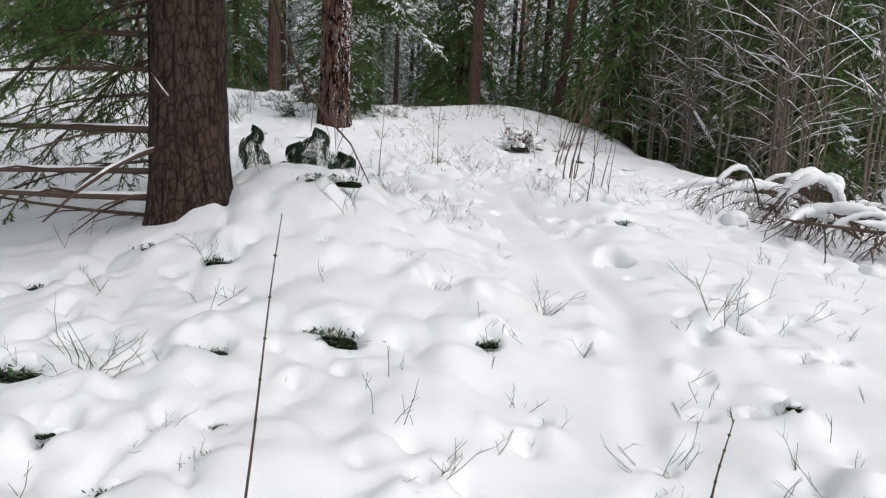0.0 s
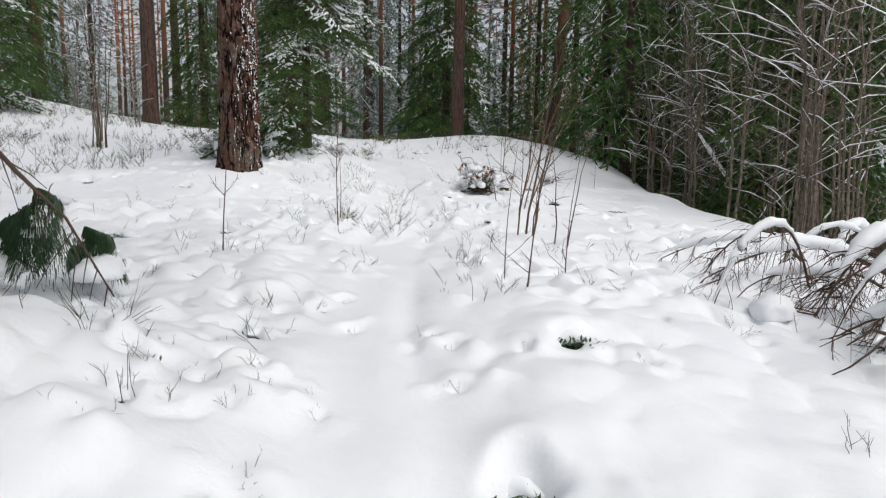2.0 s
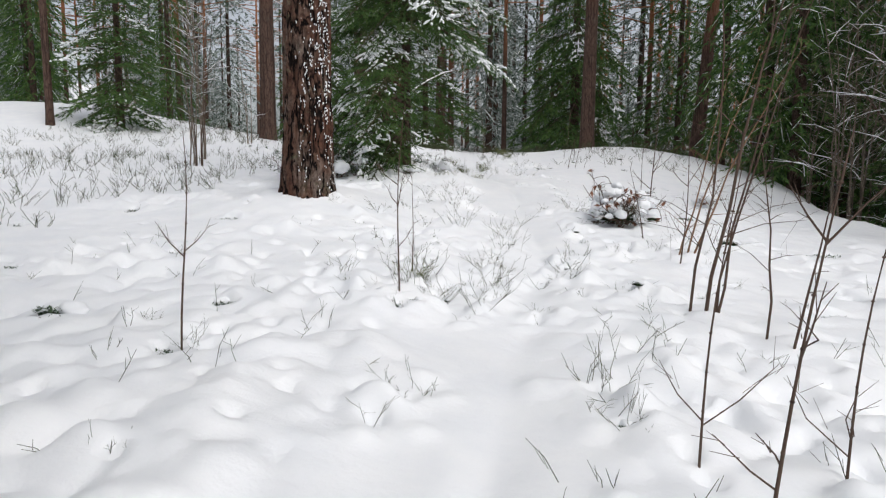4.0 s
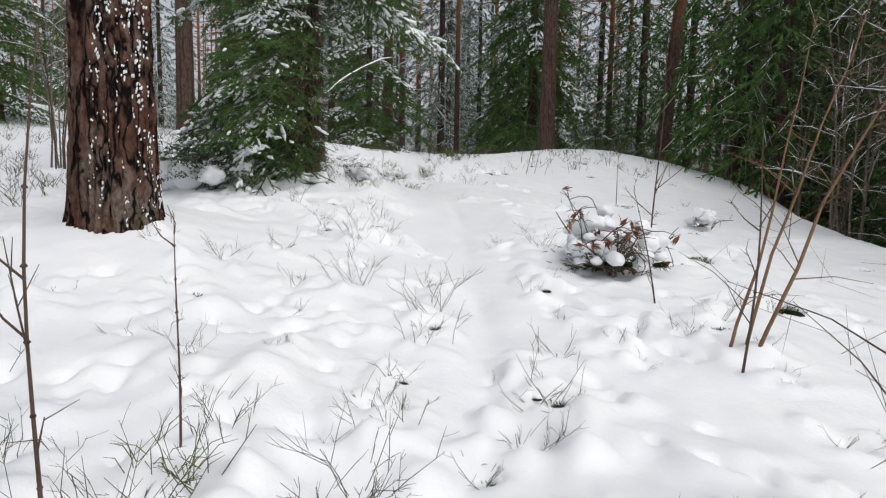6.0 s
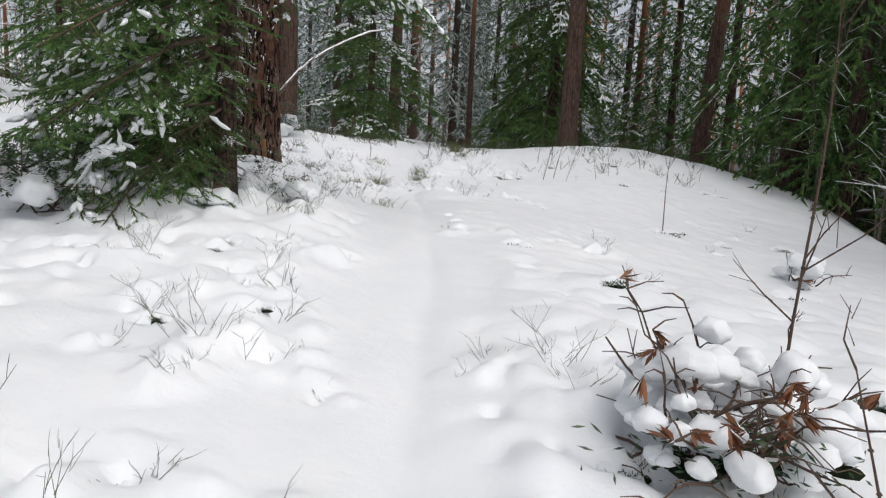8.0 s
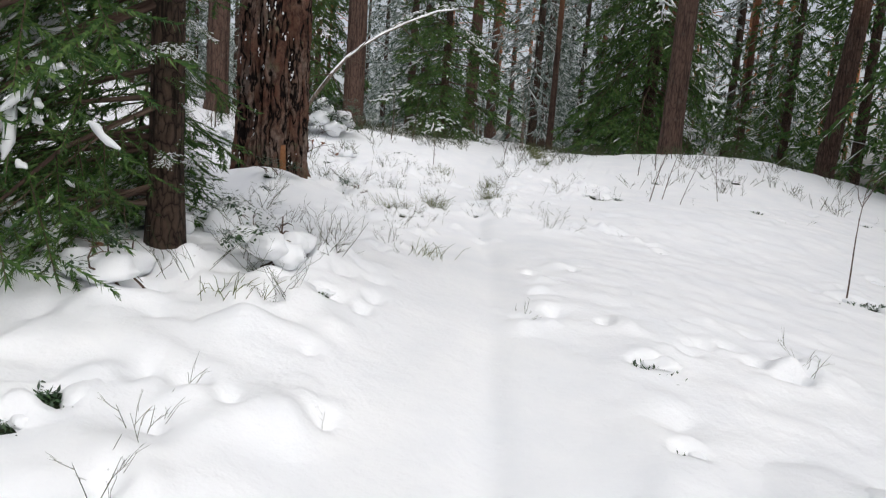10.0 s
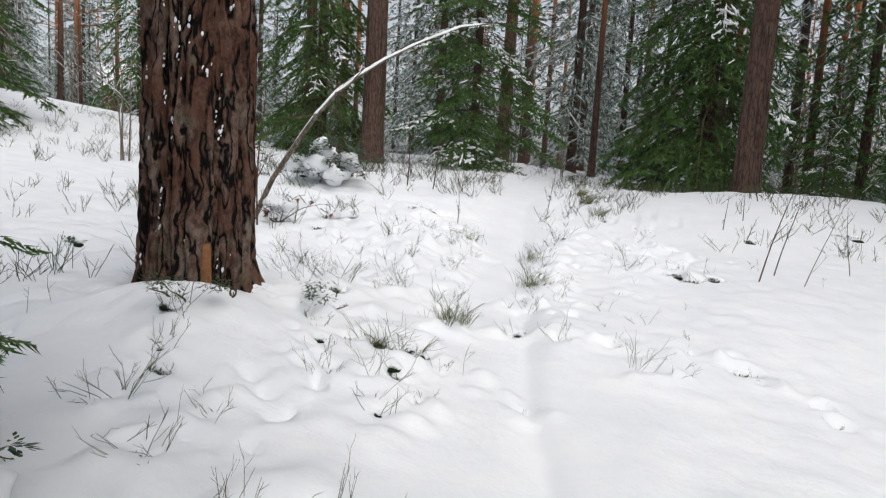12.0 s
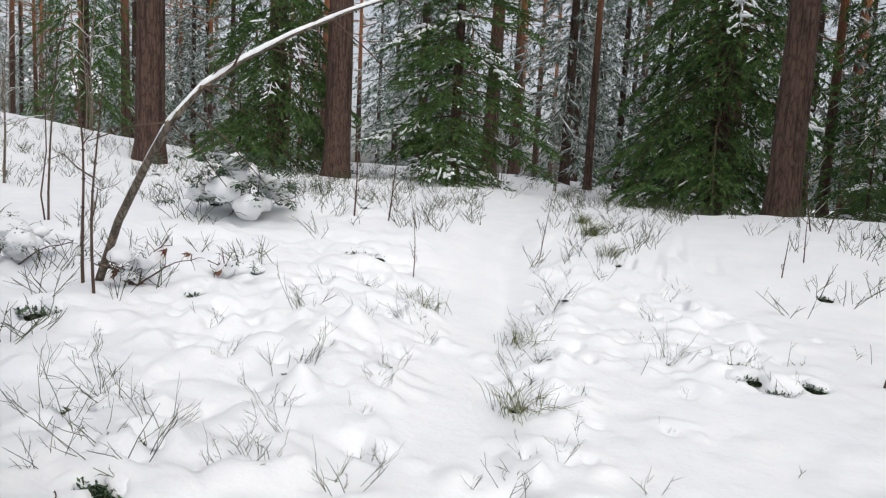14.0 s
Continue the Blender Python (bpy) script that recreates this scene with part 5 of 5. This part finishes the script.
# ---- fallen birch top, its arched branches loaded with snow ----
def arched(ob, p, q, peak, r, snow, rng, twigs, name="branch"):
    """A branch that arches from p to q; twigs hang from it; a thick ridge of snow lies along its back."""
    p, q = Vector(p), Vector(q)
    s = Soup()
    side = (q - p).cross(UP).normalized()
    wob = rng.uniform(-0.12, 0.12)
    pts = [p.lerp(q, t) + UP * (peak * 4 * t * (1 - t)) + side * (wob * math.sin(t * 5)) for t in [i / 10 for i in range(11)]]
    s.tube(pts, [r * (1 - 0.07 * i) for i in range(11)], 6)
    for k in range(twigs):
        i = rng.randrange(2, 11)
        d = (side * rng.choice((-1, 1)) * rng.uniform(0.2, 1) + (q - p).normalized() * rng.uniform(0, 0.9) + UP * rng.uniform(-1.2, 0.1)).normalized() * rng.uniform(0.10, 0.38)
        a = pts[i]
        s.tube([a, a + d * 0.5 + UP * 0.02, a + d - UP * 0.05], [r * 0.3, r * 0.22, r * 0.1], 4)
        for j in range(3):
            b = a + d * rng.uniform(0.3, 1)
            e = (d.normalized() + Vector((rng.gauss(0, 0.5), rng.gauss(0, 0.5), rng.gauss(-0.3, 0.4)))).normalized() * rng.uniform(0.05, 0.14)
            s.tube([b, b + e], [r * 0.14, r * 0.06], 3, False)
    b = part(name, s, TWIG, ob)
    if snow:
        sn = Soup()
        k0, k1 = rng.randrange(0, 3), rng.randrange(8, 11)
        back = [pts[i] + UP * (r + snow * 0.45) for i in range(k0, k1 + 1)]
        m = len(back)
        fine, rad = [], []
        for i in range((m - 1) * 3 + 1):
            f = i / 3
            u = min(int(f), m - 2)
            fine.append(back[u].lerp(back[u + 1], f - u))
            rad.append(max(0.002, snow * (0.75 + 0.5 * rng.random()) * min(1, 4 * i / (m * 3), 4 * ((m - 1) * 3 - i) / (m * 3))))
        sn.tube(fine, rad, 9)
        part("snow_ridge", sn, SNOW, b, "thick ridge of snow")
    return b


fallen = thing("fallen_birch_top", "fallen birch top with arched brown branches loaded with snow", "fallen tree")
rng = random.Random(740)


def gnd(x, y, up=0.0):
    return (x, y, hz(x, y) + up)


for x0, y0, x1, y1, pk, r, sn, tw in [(3.7, 5.7, 2.75, 5.4, 0.42, 0.016, 0.058, 26), (3.5, 5.5, 3.05, 5.0, 0.40, 0.014, 0.06, 26), (3.9, 6.3, 2.5, 6.3, 0.24, 0.014, 0.052, 22), (3.6, 6.7, 2.4, 6.8, 0.2, 0.012, 0.048, 22),
                                      (4.2, 5.6, 3.5, 4.8, 0.45, 0.014, 0.04, 12), (3.3, 4.9, 2.35, 4.6, 0.16, 0.012, 0.04, 12), (3.6, 4.6, 2.6, 4.9, 0.22, 0.014, 0.05, 12), (4.0, 5.0, 2.9, 4.2, 0.18, 0.016, 0.05, 14),
                                      (3.8, 4.3, 3.0, 3.7, 0.2, 0.012, 0.045, 16), (4.3, 4.6, 3.4, 3.6, 0.24, 0.014, 0.05, 16), (3.2, 6.0, 2.5, 5.6, 0.14, 0.010, 0.04, 10)]:
    arched(fallen, gnd(x0, y0, 0.1), gnd(x1, y1, 0.04), pk, r, sn, rng, tw)
for k in range(14):
    x0, y0 = rng.uniform(2.9, 4.3), rng.uniform(4.2, 7.0)
    arched(fallen, gnd(x0, y0, 0.12), gnd(x0 - rng.uniform(0.4, 1.0), y0 + rng.uniform(-0.7, 0.5), 0.03), rng.uniform(0.12, 0.42), rng.uniform(0.007, 0.012), rng.choice((0, 0, 0.025, 0.04)), rng, 30)
for x0, y0, x1, y1 in [(4.4, 4.2, 2.55, 4.55), (4.6, 5.2, 3.0, 5.0)]:
    arched(fallen, gnd(x0, y0, 0.22), gnd(x1, y1, 0.2), 0.02, 0.03, 0.06, rng, 6, "limb")
for k in range(16):
    x, y = rng.uniform(2.5, 4.2), rng.uniform(4.0, 6.8)
    snow_pillow(fallen, gnd(x, y, rng.uniform(-0.03, 0.03)), rng.uniform(0.07, 0.14), rng, 0.75, 1.4)


# ---- leaning and bent birches ----
lean_b = thing("leaning_birch", "long thin birch leaning in an arc, snow all along its back", "birch")
rng = random.Random(760)
spine = [Vector(p) for p in [gnd(-3.97, 17.66, -0.1), (-3.62, 17.5, 2.22), (-3.28, 17.35, 2.55), (-3.04, 17.27, 2.79), (-2.91, 17.35, 2.98), (-2.80, 17.55, 3.16), (-2.67, 17.8, 3.34), (-2.48, 18.08, 3.53), (-2.2, 18.4, 3.74), (-1.95, 18.7, 3.84)]]
fine = []
for i in range(len(spine) - 1):
    fine += [spine[i].lerp(spine[i + 1], k / 4) for k in range(4)]
fine.append(spine[-1])
s = Soup()
s.tube(fine, [0.026 - 0.020 * i / (len(fine) - 1) for i in range(len(fine))], 8)
stem = part("stem", s, BIRCH_BARK, lean_b)
sn = Soup()
sn.tube([p + UP * (0.018 - 0.012 * i / len(fine)) for i, p in enumerate(fine)][4:-1], [0.002] + [(0.019 - 0.009 * i / len(fine)) * rng.uniform(0.8, 1.15) for i in range(len(fine) - 7)] + [0.002], 7)
part("snow_ridge", sn, SNOW, stem, "snow along the stem")
for k in range(14):
    p = fine[rng.randrange(8, len(fine))]
    e = Vector((rng.gauss(0.3, 0.6), rng.gauss(0.2, 0.6), rng.gauss(-0.2, 0.5))).normalized() * rng.uniform(0.2, 0.6)
    s = Soup()
    s.tube([p, p + e * 0.5, p + e - UP * 0.05], [0.006, 0.004, 0.002], 4)
    part("twig", s, TWIG, lean_b)

bent = thing("bent_birch", "young birch bent into an arch by its snow load", "birch")
arched(bent, gnd(6.0, 21.5, 0.0), gnd(9.6, 21.0, 0.6), 0.95, 0.035, 0.05, rng, 10)
arched(bent, gnd(8.2, 16.8, 0.9), (6.0, 17.8, 3.1), 0.06, 0.05, 0.05, rng, 10, "limb")
arched(bent, gnd(7.5, 14.5, 0.5), (6.3, 16.5, 2.2), 0.5, 0.04, 0.06, rng, 14)

# ---- red-brown house beyond the trees ----
HOUSE = mat("red_boards", b_island([(0.10, 0.05, 0.035), (0.15, 0.075, 0.05)], 3), 0.85)
TRIM = mat("white_trim", b_island([(0.62, 0.62, 0.60), (0.75, 0.75, 0.73)], 3), 0.7)
PANE = mat("dark_window_glass", b_island([(0.02, 0.025, 0.03), (0.04, 0.045, 0.05)], 3), 0.1, 0.5)
house = thing("house", "red-brown wooden house with snow on its roof behind trees", "house")
house.matrix_basis = pose(-44, 57, hz(-44, 57), 0, 0, 40)


def box(x0, y0, z0, x1, y1, z1):
    s = Soup()
    s.v = [Vector((x, y, z)) for z in (z0, z1) for x, y in ((x0, y0), (x1, y0), (x1, y1), (x0, y1))]
    s.f = [(3, 2, 1, 0), (4, 5, 6, 7), (0, 1, 5, 4), (1, 2, 6, 5), (2, 3, 7, 6), (3, 0, 4, 7)]
    return s


part("wall", box(-5.5, -3.5, -0.5, 5.5, 3.5, 3.0), HOUSE, house, "", False)
roof = Soup()
roof.v = [Vector(v) for v in [(-6, -4.1, 2.9), (6, -4.1, 2.9), (6, 0, 5.1), (-6, 0, 5.1), (6, 4.1, 2.9), (-6, 4.1, 2.9), (-6, -4.1, 3.15), (6, -4.1, 3.15), (6, 0, 5.4), (-6, 0, 5.4), (6, 4.1, 3.15), (-6, 4.1, 3.15)]]
roof.f = [(0, 1, 2, 3), (3, 2, 4, 5), (7, 6, 9, 8), (8, 9, 11, 10), (1, 0, 6, 7), (4, 10, 11, 5), (0, 3, 9, 6), (3, 5, 11, 9), (2, 1, 7, 8), (4, 2, 8, 10)]
part("roof", roof, SNOW, house, "roof under thick snow", False)
for wx in (-3.5, 0.0, 3.5):
    wf = part("window", box(wx - 0.6, -3.56, 0.9, wx + 0.6, -3.48, 2.2), TRIM, house, "", False)
    part("pane", box(wx - 0.5, -3.59, 1.0, wx + 0.5, -3.565, 2.1), PANE, wf, "", False)
